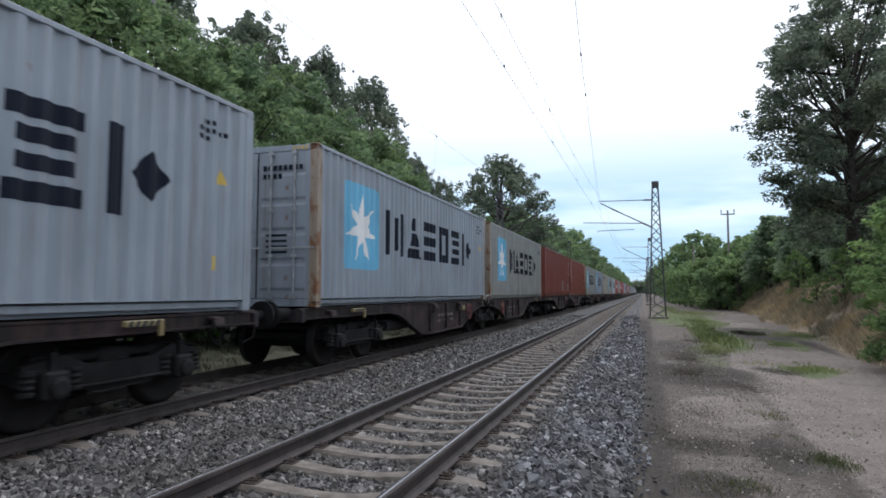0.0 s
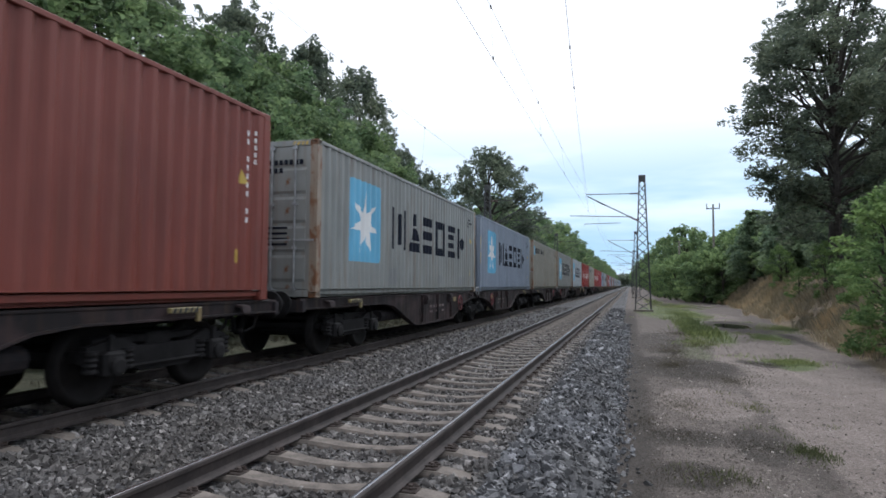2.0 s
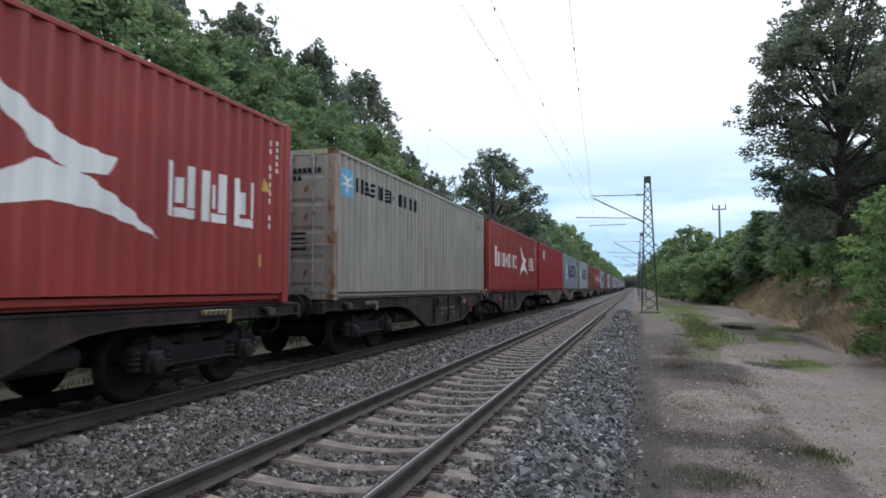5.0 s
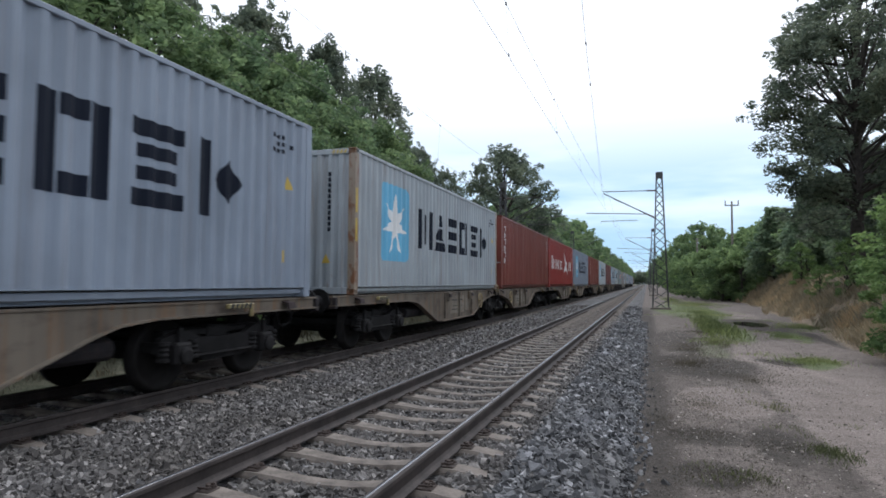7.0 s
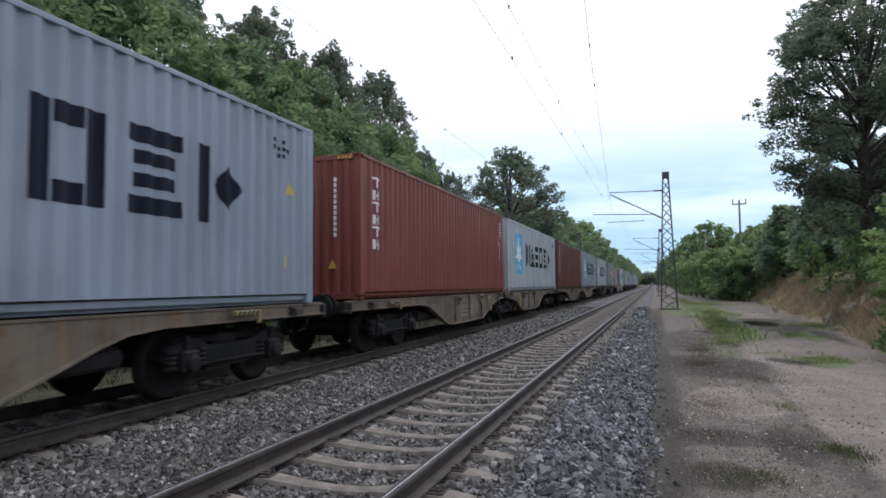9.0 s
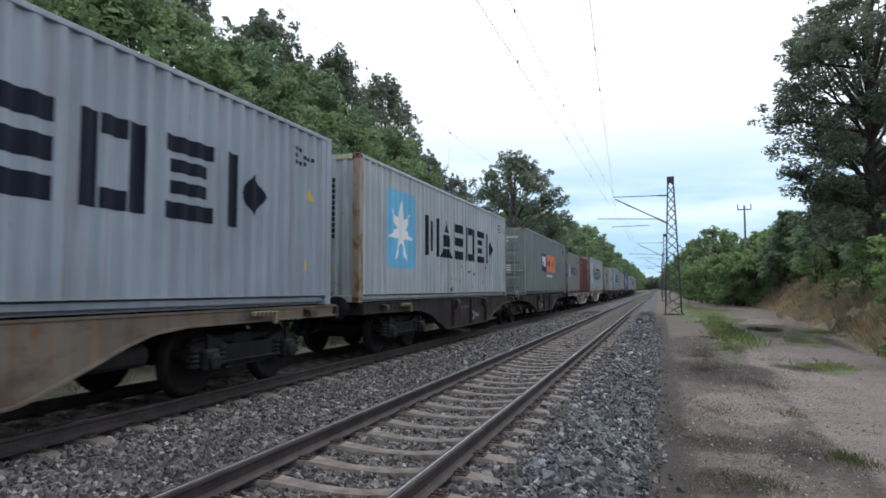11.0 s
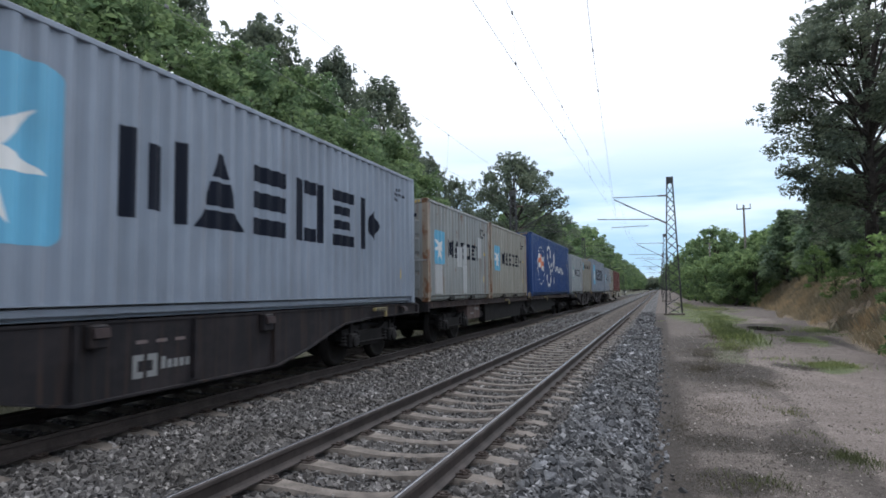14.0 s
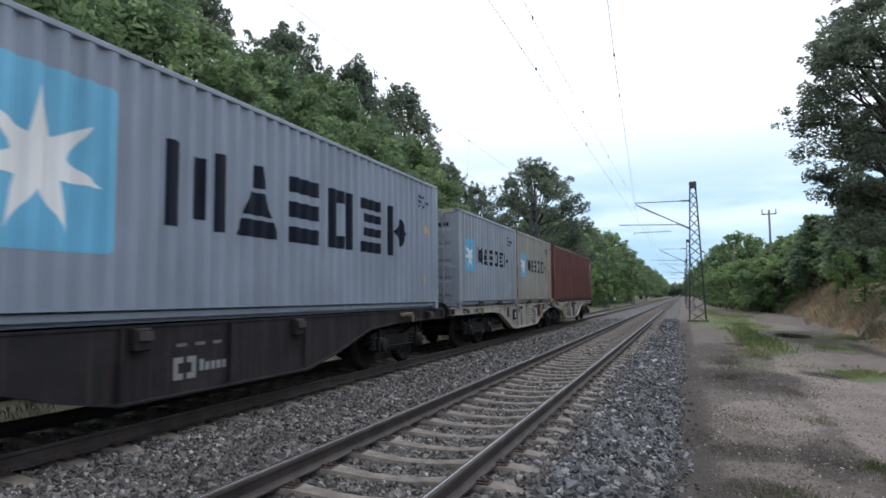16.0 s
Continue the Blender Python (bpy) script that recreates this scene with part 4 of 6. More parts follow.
    if pale == "ink":
        mark("data_marking", code, "ink", "small dark data rows")
    else:
        mark("data_marking", [rect(e + 0.55, e + 0.585, H - 0.45 - 0.13 * i, H - 0.37 - 0.13 * i) for i in range(11) if (i + seed) % 6], "white", "small white data column")
        mark("data_marking", [rect(e + 0.78, e + 0.81, H - 0.40 - 0.11 * i, H - 0.33 - 0.11 * i) for i in range(5)], "white", "small white data column")
    if seed % 7 != 2:
        mark("warning_mark", [[(e + 0.38, H - 1.18), (e + 0.58, H - 1.18), (e + 0.48, H - 0.96)]], "yellow", "yellow warning triangle")
    mark("tag", [rect(e + 0.3, e + 0.42, 0.55, 0.74)], "yellow", "small yellow tag")
    # data on the leading end
    plate = Shape()
    if front == "doors":
        for r, nn in ((0, 8), (1, 4)):
            for i in range(nn):
                plate.box(0.12 + 0.105 * i, 0.19 + 0.105 * i, -0.012, -0.006, H - 0.46 - 0.15 * r, H - 0.37 - 0.15 * r)
        for r in range(4):
            plate.box(0.2, 0.62, -0.012, -0.006, 1.25 - 0.1 * r, 1.29 - 0.1 * r)
    else:
        for i in range(11):
            plate.box(0.62, 0.68, 0.008, 0.016, H - 0.55 - 0.11 * i, H - 0.47 - 0.11 * i)
    tagged(part("data_marking", plate, MARK["white" if colour == "worn" else pale], c, "small data marks"), kind="stuff")
    if front == "panel":
        part("warning_mark", Shape().prism([(0.5, 0.62), (0.68, 0.62), (0.59, 0.80)], 0.008, 0.016, "y"), MARK["yellow"], c, "yellow warning triangle")
    hz = Shape()
    for i in range(4):
        x = 0.70 + 0.085 * i
        hz.prism([(x, H - 0.10), (x + 0.04, H - 0.10), (x + 0.07, H - 0.035), (x + 0.03, H - 0.035)], 0.002, 0.008, "y")
    tagged(part("height_mark", hz, MARK["yellow"], c, "yellow hazard stripes"), kind="stuff")
    return c


# colour, high, length 40 or 20, leading end, markings, rusted posts; s is where its leading edge stands at the start
M40, M20 = "star word", "star20 word20"
LOADS = [
    (-4.36, 40, 1, "cool", "panel", M40, 0, "blue-grey freight container with light blue star panel"),
    (9.75, 40, 1, "cool", "doors", M40, 1, "grey freight container with star panel, doors leading"),
    (22.75, 40, 1, "warm", "doors", M40 + " scraps", 1, "worn grey freight container with star panel and scuffs"),
    (36.50, 40, 1, "brown", "panel", "patches", 0, "oxide-red freight container with grey repair patches"),
    (49.53, 40, 1, "brown", "panel", "stack", 0, "oxide-red freight container with white upright marking"),
    (63.30, 40, 1, "warm", "doors", M40 + " scraps", 1, "weathered grey freight container with star panel and stains"),
    (76.30, 40, 1, "blue", "panel", M40 + " stripes", 0, "clean blue-grey freight container with star panel"),
    (89.95, 40, 1, "beige", "doors", "topline scratches", 1, "rust-streaked beige freight container, small top marking"),
    (102.95, 40, 1, "warm", "panel", M40 + " window", 1, "grey freight container with star panel and rusted plate"),
    (116.50, 40, 1, "chalk", "panel", M40 + " stripes", 1, "pale grey freight container with rusted corner post"),
    (129.60, 40, 1, "red", "panel", "bird", 0, "bright red freight container with white wing emblem"),
    (143.40, 40, 1, "beige", "doors", "topline", 1, "beige freight container with small top marking"),
    (156.50, 40, 1, "red", "panel", "bird", 0, "bright red freight container with white wing emblem"),
    (169.95, 40, 1, "crimson", "panel", "three", 0, "crimson freight container with small white marking"),
    (183.02, 40, 1, "blue", "panel", M40 + " stripes", 0, "clean blue-grey freight container with star panel"),
    (196.90, 40, 1, "pale", "panel", M40 + " stripes", 1, "cream-grey freight container with star panel"),
    (209.93, 40, 1, "brown", "doors", "stack", 0, "oxide-red freight container with white upright marking"),
    (222.64, 40, 1, "red", "panel", "bird", 0, "bright red freight container with white wing emblem"),
    (235.95, 40, 1, "blue", "panel", M40 + " stripes", 0, "clean blue-grey freight container with star panel"),
    (249.95, 40, 1, "brown", "panel", "stack", 0, "oxide-red freight container with white upright marking"),
    (262.95, 40, 1, "chalk", "doors", M40, 0, "pale grey freight container with star panel"),
    (276.40, 40, 1, "dark", "panel", "stack", 0, "dark oxide-red freight container with white upright marking"),
    (289.50, 40, 1, "cool", "panel", M40, 0, "blue-grey freight container with star panel"),
    (302.78, 40, 1, "scarred", "panel", M40 + " specks", 1, "pale freight container with star panel and rust scars"),
    (318.46, 40, 1, "worn", "doors", "panels", 0, "worn grey-green freight container with blue and orange panel"),
    (331.93, 20, 0, "warm", "panel", M20, 1, "short grey-green freight container with small star panel"),
    (338.03, 20, 0, "dark", "panel", "stack20", 0, "short dark red freight container with white marking"),
    (345.25, 40, 1, "frost", "panel", "ghost word stripes", 1, "pale freight container with a worn-off star panel"),
    (359.65, 20, 0, "beige", "doors", "star20 twoline", 1, "short stained beige freight container, two-line marking"),
    (365.75, 20, 0, "pale", "panel", M20, 1, "short pale grey freight container with star panel"),
    (373.10, 40, 1, "blue", "doors", M40, 0, "grey freight container with bright star panel"),
    (386.20, 20, 0, "rusty", "doors", M20 + " scraps20", 1, "short rusty patched freight container"),
    (392.40, 20, 0, "beige", "panel", M20, 1, "short weathered beige freight container with star panel"),
    (399.73, 40, 1, "navy", "panel", "script", 0, "navy blue freight container with white wavy marking"),
    (413.35, 20, 0, "pale", "doors", "fade20 word20", 0, "short pale freight container with star panel, doors leading"),
    (419.55, 20, 0, "beige", "panel", "topline", 1, "short beige freight container with small top marking"),
    (426.38, 40, 1, "blue", "panel", M40, 0, "clean grey freight container with bright star panel"),
    (440.10, 20, 0, "cool", "doors", M20, 0, "short grey freight container with star panel, doors leading"),
    (446.30, 20, 0, "beige", "panel", M20, 1, "short beige freight container with star panel"),
    (453.10, 40, 0, "dark", "panel", "", 0, "dark oxide-red freight container at the train's end"),
]
ROLLING = []


def loads():
    for i, (s, ft, high, colour, front, marks, rust, label) in enumerate(LOADS):
        c = container(label, 12.192 if ft == 40 else 6.058, bool(high), colour, front, marks, POST_RUST if rust else None, i)
        c.matrix_basis = pose(FAR_X, s, DECK)
        ROLLING.append((c, s, DECK))


# ---- the train: wagons ----


GIRDER = dict(fish=(3.3, 6.4), long=(4.6, 8.3), mid=(3.5, 7.15))


def sill_mesh(half, style):
    """One side girder of one half of a wagon, from the joint at y = 0 to its outer end: shallow over the bogies, deep between them."""
    e = half - 0.35
    if style == "fish":
        low = [(0.25, 0.93), (0.8, 0.90), (1.5, 0.82), (2.1, 0.72), (2.7, 0.52), (3.3, 0.33), (6.4, 0.30), (7.05, 0.35), (7.4, 0.46), (7.9, 0.64), (8.3, 0.79), (8.65, 0.89), (9.2, 0.94), (e, 0.945)]
    elif style == "long":
        low = [(0.25, 0.93), (1.5, 0.90), (2.6, 0.82), (3.6, 0.60), (4.6, 0.33), (8.85, 0.32), (9.46, 0.53), (10.1, 0.76), (10.8, 0.89), (e, 0.92)]
    elif style == "mid":
        low = [(0.25, 0.93), (1.2, 0.86), (2.4, 0.60), (3.0, 0.43), (3.6, 0.31), (7.1, 0.31), (7.95, 0.48), (8.6, 0.66), (9.2, 0.82), (10.4, 0.89), (e, 0.91)]
    else:
        low = [(0.25, 0.985), (e, 0.985)]
    top = [(e, 1.10), (0.25, 1.10)]
    s = Shape()
    web = low + top
    s.prism(web, 1.10, 1.125, "x")
    # flanges along the top and along the lower edge
    s.box(1.04, 1.14, 0.25, e, 1.085, 1.118, 0.005)
    for (ya, za), (yb, zb) in zip(low, low[1:]):
        s.prism([(ya, za - 0.02), (yb, zb - 0.02), (yb, zb + 0.004), (ya, za + 0.004)], 1.04, 1.19, "x")
    if style != "flat":
        a, b = GIRDER[style]
        for y in (a + 0.12, b - 0.12, (a + b) / 2):
            s.box(1.12, 1.18, y - 0.02, y + 0.02, 0.36, 1.09)
        # pockets of the loading posts
        for y in (a + 0.35, b - 0.35):
            s.box(1.125, 1.235, y - 0.11, y + 0.11, 0.84, 1.09, 0.02)
    return s.mesh("side_girder")


def bogie_side_mesh():
    """A cast bogie side frame with springs and axle boxes."""
    s = Shape()
    prof = [(-1.25, 0.50), (-1.2, 0.68), (-0.75, 0.76), (-0.45, 0.64), (0.45, 0.64), (0.75, 0.76), (1.2, 0.68), (1.25, 0.50), (0.65, 0.50), (0.42, 0.34), (-0.42, 0.34), (-0.65, 0.50)]
    s.prism(prof, 0.95, 1.05, "x")
    for y in (-0.9, 0.9):
        s.box(0.98, 1.16, y - 0.15, y + 0.15, 0.34, 0.62, 0.03)
        s.lathe([(0.11, 1.16), (0.11, 1.20), (0.07, 1.215)], 12, (0, y, 0.46))
        for d in (-0.26, 0.26):
            s.lathe([(0.085, 0.40), (0.085, 0.43), (0.06, 0.45), (0.085, 0.48), (0.06, 0.51), (0.085, 0.54), (0.06, 0.57), (0.085, 0.60), (0.085, 0.64)], 10, (1.04, y + d, 0), "z")
        s.box(1.05, 1.10, y - 0.04, y + 0.04, 0.6, 0.80, 0.01)
    s.tube([(1.08, -0.6, 0.42), (1.08, 0.6, 0.42)], 0.022, 6)
    return s.mesh("bogie_side_frame")


def wheel_mesh():
    return Shape().lathe([(0.10, 0.60), (0.10, 0.80), (0.18, 0.76), (0.36, 0.735), (0.39, 0.795), (0.455, 0.79), (0.46, 0.705), (0.49, 0.675), (0.48, 0.66), (0.40, 0.665), (0.36, 0.70), (0.18, 0.70)], 20).mesh("wheel", True)


def bogie(parent, y):
    b = part("bogie", once("bolster", lambda: Shape().box(-0.95, 0.95, -0.22, 0.22, 0.48, 0.78, 0.03).box(-0.5, 0.5, -0.5, 0.5, 0.76, 0.88, 0.04).mesh("bogie")), BOGIE, parent, "two-axle bogie", pose(0, y, 0))
    # unseen plate, added to keep light from passing through the bogie
    part("brake_plate", once("brake_plate", lambda: Shape().box(-0.92, 0.92, -1.0, 1.0, 0.66, 0.755, 0.02).mesh("brake_plate")), BOGIE, b)
    for a in (-1.16, -0.37, 0.37, 1.16):
        part("brake_beam", once("brake_beam", lambda: Shape().box(-0.93, 0.93, -0.045, 0.045, 0.0, 0.13, 0.02).mesh("brake_beam")), BOGIE, b, "", pose(0, a, 0.3 if abs(a) < 1 else 0.5))
    for turn in (0, 180):
        part("side_frame", once("bogie_side", bogie_side_mesh), BOGIE, b, "", pose(0, 0, 0, 0, 0, turn))
        for a in (-0.9, 0.9):
            part("wheel", once("wheel", wheel_mesh), WHEEL, b, "worn steel wheel", pose(0, a, 0.46, 0, 0, turn))
    for a in (-0.9, 0.9):
        part("axle", once("axle", lambda: Shape().lathe([(0.085, -1.0), (0.085, 1.0)], 12).mesh("axle")), BOGIE, b, "", pose(0, a, 0.46))


def buffer_mesh():
    return Shape().lathe([(0.10, 0.0), (0.10, 0.32), (0.075, 0.33), (0.075, 0.54), (0.225, 0.55), (0.225, 0.585), (0.1, 0.61)], 18, (0, 0, 0), "y").mesh("buffer")


def wagon(joint, half, style, colour, wheel_colour, label, middle=True):
    w = thing("container_wagon", label, "freight wagon", pose(FAR_X, joint, 0), group="wagons of the train")
    mat = FRAME[colour]
    key = (half, style, colour)
    for sgn, turn in ((1, Matrix.Identity(4)), (-1, pose(0, 0, 0, 0, 0, 180))):
        girder = once(("girder",) + key, lambda: sill_mesh(half, style))
        part("side_girder", girder, mat, w, "", turn)
        mir = once(("girder_m",) + key, lambda: mirrored(girder))
        part("side_girder", mir, mat, w, "", turn)

        def cross():
            s, e = Shape(), half - 0.35
            for k in range(7):
                y = 0.4 + (e - 0.6) * k / 6
                s.box(-1.1, 1.1, y - 0.06, y + 0.06, 0.92, 1.08)
            s.box(-0.22, 0.22, 0.3, e, 0.80, 1.05)
            # brake reservoirs and pipes under the middle sill; the wide box is added to block light
            s.box(-0.62, 0.62, 1.7, e - 4.3, 0.52, 0.93, 0.04)
            for x in (-0.82, 0.82):
                s.tube([(x, 1.5, 0.62), (x, e - 4.2, 0.62)], 0.14, 10)
            s.box(-1.19, 1.19, e - 0.10, e, 0.88, 1.09, 0.01)
            return s.mesh("underframe")

        part("underframe", once(("cross",) + key, cross), FRAME["grey"], w, "dark underframe", turn)
        for x in (-0.875, 0.875):
            part("buffer", once("buffer", buffer_mesh), BOGIE, w, "greasy round buffer", turn @ pose(x, half - 0.38, 1.03))
        part("coupling", once("hook", lambda: Shape().box(-0.05, 0.05, 0, 0.34, 0.92, 1.06, 0.02).ring((0, 0.42, 0.88), 0.10, 0.022).tube([(0.3, 0, 0.86), (0.3, 0.12, 0.62), (0.26, 0.36, 0.55), (0.22, 0.42, 0.6)], 0.025, 8).tube([(-0.3, 0, 0.86), (-0.3, 0.12, 0.62), (-0.26, 0.36, 0.55)], 0.025, 8).mesh("coupling")), BOGIE, w, "draw hook and brake hoses", turn @ pose(0, half - 0.36, 0))
        bogie(w, sgn * (half - 2.75))
        # striped lashing bracket over the outer bogie, and loading posts folded against the girder
        y = half - 2.55 if style != "flat" else 4.25
        for ry in (sgn * y,):
            part("bracket", Shape().box(1.19, 1.27, ry - 0.38, ry + 0.12, 1.005, 1.075, 0.012).box(1.20, 1.25, ry + 0.14, ry + 0.21, 0.88, 1.075, 0.012), MARK["dull"], w, "grimy yellow lashing bracket")
            st = Shape()
            for k in range(5):
                st.prism([(ry - 0.37 + 0.1 * k, 1.008), (ry - 0.31 + 0.1 * k, 1.008), (ry - 0.28 + 0.1 * k, 1.072), (ry - 0.34 + 0.1 * k, 1.072)], 1.271, 1.275, "x")
            tagged(part("hazard_striping", st, RUBBER, w, "black hazard stripes"), kind="stuff")
        if style != "flat":
            a, b = GIRDER[style]
            lab = Shape()
            if style != "fish":
                # a squared bracket emblem and a short row of letter-sized bars
                y0 = a + 0.88 if sgn > 0 else -a - 1.78
                em = Shape()
                for q in ((0, 0.07, 0.46, 0.72), (0.07, 0.15, 0.46, 0.53), (0.07, 0.15, 0.65, 0.72), (0.29, 0.36, 0.46, 0.72), (0.21, 0.29, 0.46, 0.53), (0.21, 0.29, 0.65, 0.72)):
                    em.box(1.1255, 1.128, y0 + q[0], y0 + q[1], q[2], q[3])
                tagged(part("emblem", em, MARK["patch"], w, "pale squared emblem"), kind="stuff")
                em = Shape()
                for k in range(5):
                    em.box(1.1255, 1.128, y0 + 0.42 + 0.1 * k, y0 + 0.49 + 0.1 * k, 0.53, 0.67 if k == 0 else 0.63)
                tagged(part("word_marking", em, MARK["patch"], w, "pale marking bars"), kind="stuff")
            for k in range(5 if style == "fish" else 3):
                y0 = sgn * (a + b) / 2 - (0.72 if style == "fish" else 0.9) + 0.3 * k
                if style != "fish":
                    lab.box(1.1255, 1.128, y0, y0 + 0.16, 0.84, 0.88)
                    continue
                lab.box(1.1255, 1.128, y0, y0 + 0.22, 0.72, 0.79)
                if k % 2 == 0:
                    lab.box(1.1255, 1.128, y0, y0 + 0.26, 0.58, 0.63)
            if colour == "white":
                fields = ((5.32, 6.24, 0.80, 1.06), (5.80, 6.24, 0.33, 0.795), (6.44, 6.58, 0.55, 1.06), (7.42, 7.62, 0.74, 1.05), (8.35, 8.6, 0.90, 1.06))
                if sgn < 0:
                    fields = ((1.5, 2.95, 0.84, 1.06), (2.3, 2.95, 0.60, 0.836), (5.55, 5.7, 0.36, 1.06), (7.3, 7.6, 0.7, 1.05))
                for y0, y1, z0, z1 in fields:
                    part("primer_field", Shape().box(1.1252, 1.1272, min(sgn * y0, sgn * y1), max(sgn * y0, sgn * y1), z0, z1), FRAME["purple"], w, "dark brown field on the pale girder")
                if sgn > 0:
                    yc = 4.36
                    part("information_panel", Shape().box(1.1252, 1.1275, yc - 0.36, yc + 0.36, 0.42, 0.80), FRAME["grey"], w, "dark panel with pale lines")
                    bars = Shape()
                    for k, (a0, a1) in enumerate(((-0.33, 0.30), (-0.30, 0.25), (-0.22, 0.24), (-0.18, 0.22))):
                        bars.box(1.1275, 1.129, yc + a0, yc + a1, 0.735 - 0.085 * k, 0.765 - 0.085 * k)
                    tagged(part("data_marking", bars, FRAME["white"], w, "pale lines"), kind="stuff")
                    logo = Shape()
                    for k in range(4):
                        logo.box(1.1255, 1.128, yc - 0.26 + 0.14 * k, yc - 0.17 + 0.14 * k, 0.88, 0.97)
                    tagged(part("word_marking", logo, FRAME["purple"], w, "dark marking bars"), kind="stuff")
                else:
                    bars = Shape()
                    for r in range(4):
                        for k in range(5):
                            bars.box(1.1255, 1.128, -4.9 + 0.34 * k + 0.05 * (r % 2), -4.68 + 0.34 * k, 0.88 - 0.11 * r, 0.92 - 0.11 * r)
                    tagged(part("data_marking", bars, FRAME["beige"], w, "faint data rows"), kind="stuff")
                part("drain_hole", Shape().lathe([(0.05, 1.1252), (0.05, 1.132), (0.03, 1.134)], 12, (0, sgn * 5.62, 0.68)), FRAME["dark"], w, "rusty round fitting")
            elif colour == "beige":
                yc = sgn * (a + b) / 2
                part("data_plate", Shape().box(1.1252, 1.1275, yc - 0.85, yc + 0.6, 0.46, 0.98).box(1.1252, 1.1275, yc + 0.75, yc + 1.15, 0.5, 0.9), FRAME["pale"], w, "pale painted data field")
                bars = Shape()
                for k in range(9):
                    if k != 4:
                        bars.box(1.1275, 1.129, yc - 0.68 + 0.125 * k, yc - 0.60 + 0.125 * k, 0.83, 0.875)
                    bars.box(1.1275, 1.129, yc - 0.55 + 0.10 * k, yc - 0.48 + 0.10 * k, 0.66, 0.69)
                    if k < 6:
                        bars.box(1.1275, 1.129, yc - 0.68 + 0.10 * k, yc - 0.61 + 0.10 * k, 0.56, 0.59)
                tagged(part("data_marking", bars, FRAME["grey"], w, "dark data bars"), kind="stuff")
            else:
                tagged(part("data_panel", lab, WORN_MARK, w, "worn pinkish data bars"), kind="stuff")
            if colour == "white" and sgn < 0:
                part("label_holder", Shape().box(1.125, 1.17, -6.85, -6.4, 0.60, 0.95, 0.01), FRAME["grey"], w, "dark label holder")
                part("label", Shape().box(1.17, 1.174, -6.68, -6.56, 0.66, 0.86), MARK["faded"], w, "pale blue paper label")
            for yy in (a + 0.35, b - 0.35, 1.0, half - 1.35):
                part("loading_flap", once("flap", lambda: Shape().prism([(1.14, 1.075), (1.255, 1.05), (1.275, 0.955), (1.245, 0.95), (1.225, 1.02), (1.14, 1.04)], -0.10, 0.10, "y").mesh("loading_flap")), mat, w, "worn hinged loading flap", pose(0, sgn * yy, 0))
        else:
            part("equipment_bay", Shape().box(0.86, 1.04, 0.35, 6.9, 0.36, 1.0, 0.02).box(-1.04, -0.86, 0.35, 6.9, 0.36, 1.0, 0.02), BOGIE, w, "deep black inner girder", turn)
            if sgn < 0:
                part("equipment_box", Shape().box(0.72, 1.12, -9.25, -7.9, 0.53, 0.985, 0.02), BOX_BROWN, w, "faded brown equipment box")
                bars = Shape()
                for k in range(5):
                    bars.box(1.1201, 1.122, -8.45 + 0.09 * k, -8.39 + 0.09 * k, 0.80, 0.86)
                    bars.box(1.1201, 1.122, -8.9 + 0.06 * k, -8.86 + 0.06 * k, 0.68, 0.73)
                tagged(part("data_marking", bars, MARK["patch"], w, "pale data bars"), kind="stuff")
            part("brake_pipe", Shape().tube([(0.9, sgn * 3.0, 0.8), (0.9, sgn * 9.0, 0.8)], 0.04, 8), BOGIE, w)
    if middle:
        bogie(w, 0)
    ha = Shape().ring((1.21, 2.55, 0.78), 0.24, 0.018).tube([(1.15, 2.55, 0.78), (1.23, 2.55, 0.78)], 0.04, 8)
    for k in range(3):
        a = 2 * math.pi * k / 3 + 0.3
        ha.tube([(1.21, 2.55, 0.78), (1.21, 2.55 + 0.24 * math.cos(a), 0.78 + 0.24 * math.sin(a))], 0.012, 6)
    ha2 = Shape().ring((1.21, -2.5, 0.78), 0.24, 0.018).tube([(1.15, -2.5, 0.78), (1.23, -2.5, 0.78)], 0.04, 8)
    for k in range(3):
        a = 2 * math.pi * k / 3 + 0.9
        ha2.tube([(1.21, -2.5, 0.78), (1.21, -2.5 + 0.24 * math.cos(a), 0.78 + 0.24 * math.sin(a))], 0.012, 6)
    if style == "fish":
        part("handbrake_wheel", ha, wheel_colour, w, "handbrake wheel")
        part("handbrake_wheel", ha2, wheel_colour, w, "handbrake wheel")
    part("step", Shape().tube([(1.2, -0.22, 1.05), (1.2, -0.22, 0.42), (1.2, 0.22, 0.42), (1.2, 0.22, 1.05)], 0.022, 6).box(1.1, 1.25, -0.22, 0.22, 0.40, 0.435, 0.005).box(1.15, 1.24, -0.22, 0.22, 0.70, 0.73, 0.005), BOGIE, w, "steel access step")
    part("hoop", Shape().tube([(1.2, -0.2, 1.0), (1.2, -0.2, 1.24), (1.2, -0.14, 1.27), (1.2, 0.14, 1.27), (1.2, 0.2, 1.24), (1.2, 0.2, 1.0)], 0.02, 8), MARK["patch"] if colour == "dark" else wheel_colour, w, "handrail hoop")
    if style == "fish" and colour == "dark":
        for yy in (2.98, -2.92):
            part("instruction_plate", Shape().box(1.128, 1.136, yy - 0.15, yy + 0.15, 0.84, 0.98, 0.003), MARK["dull"], w, "grimy yellow instruction plate")
    ROLLING.append((w, joint, 0.0))
    return w


def mirrored(me):
    """The same mesh on the other side of the train."""
    m = me.copy()
    m.transform(Matrix.Diagonal((-1, 1, 1, 1)))
    m.flip_normals()
    return m


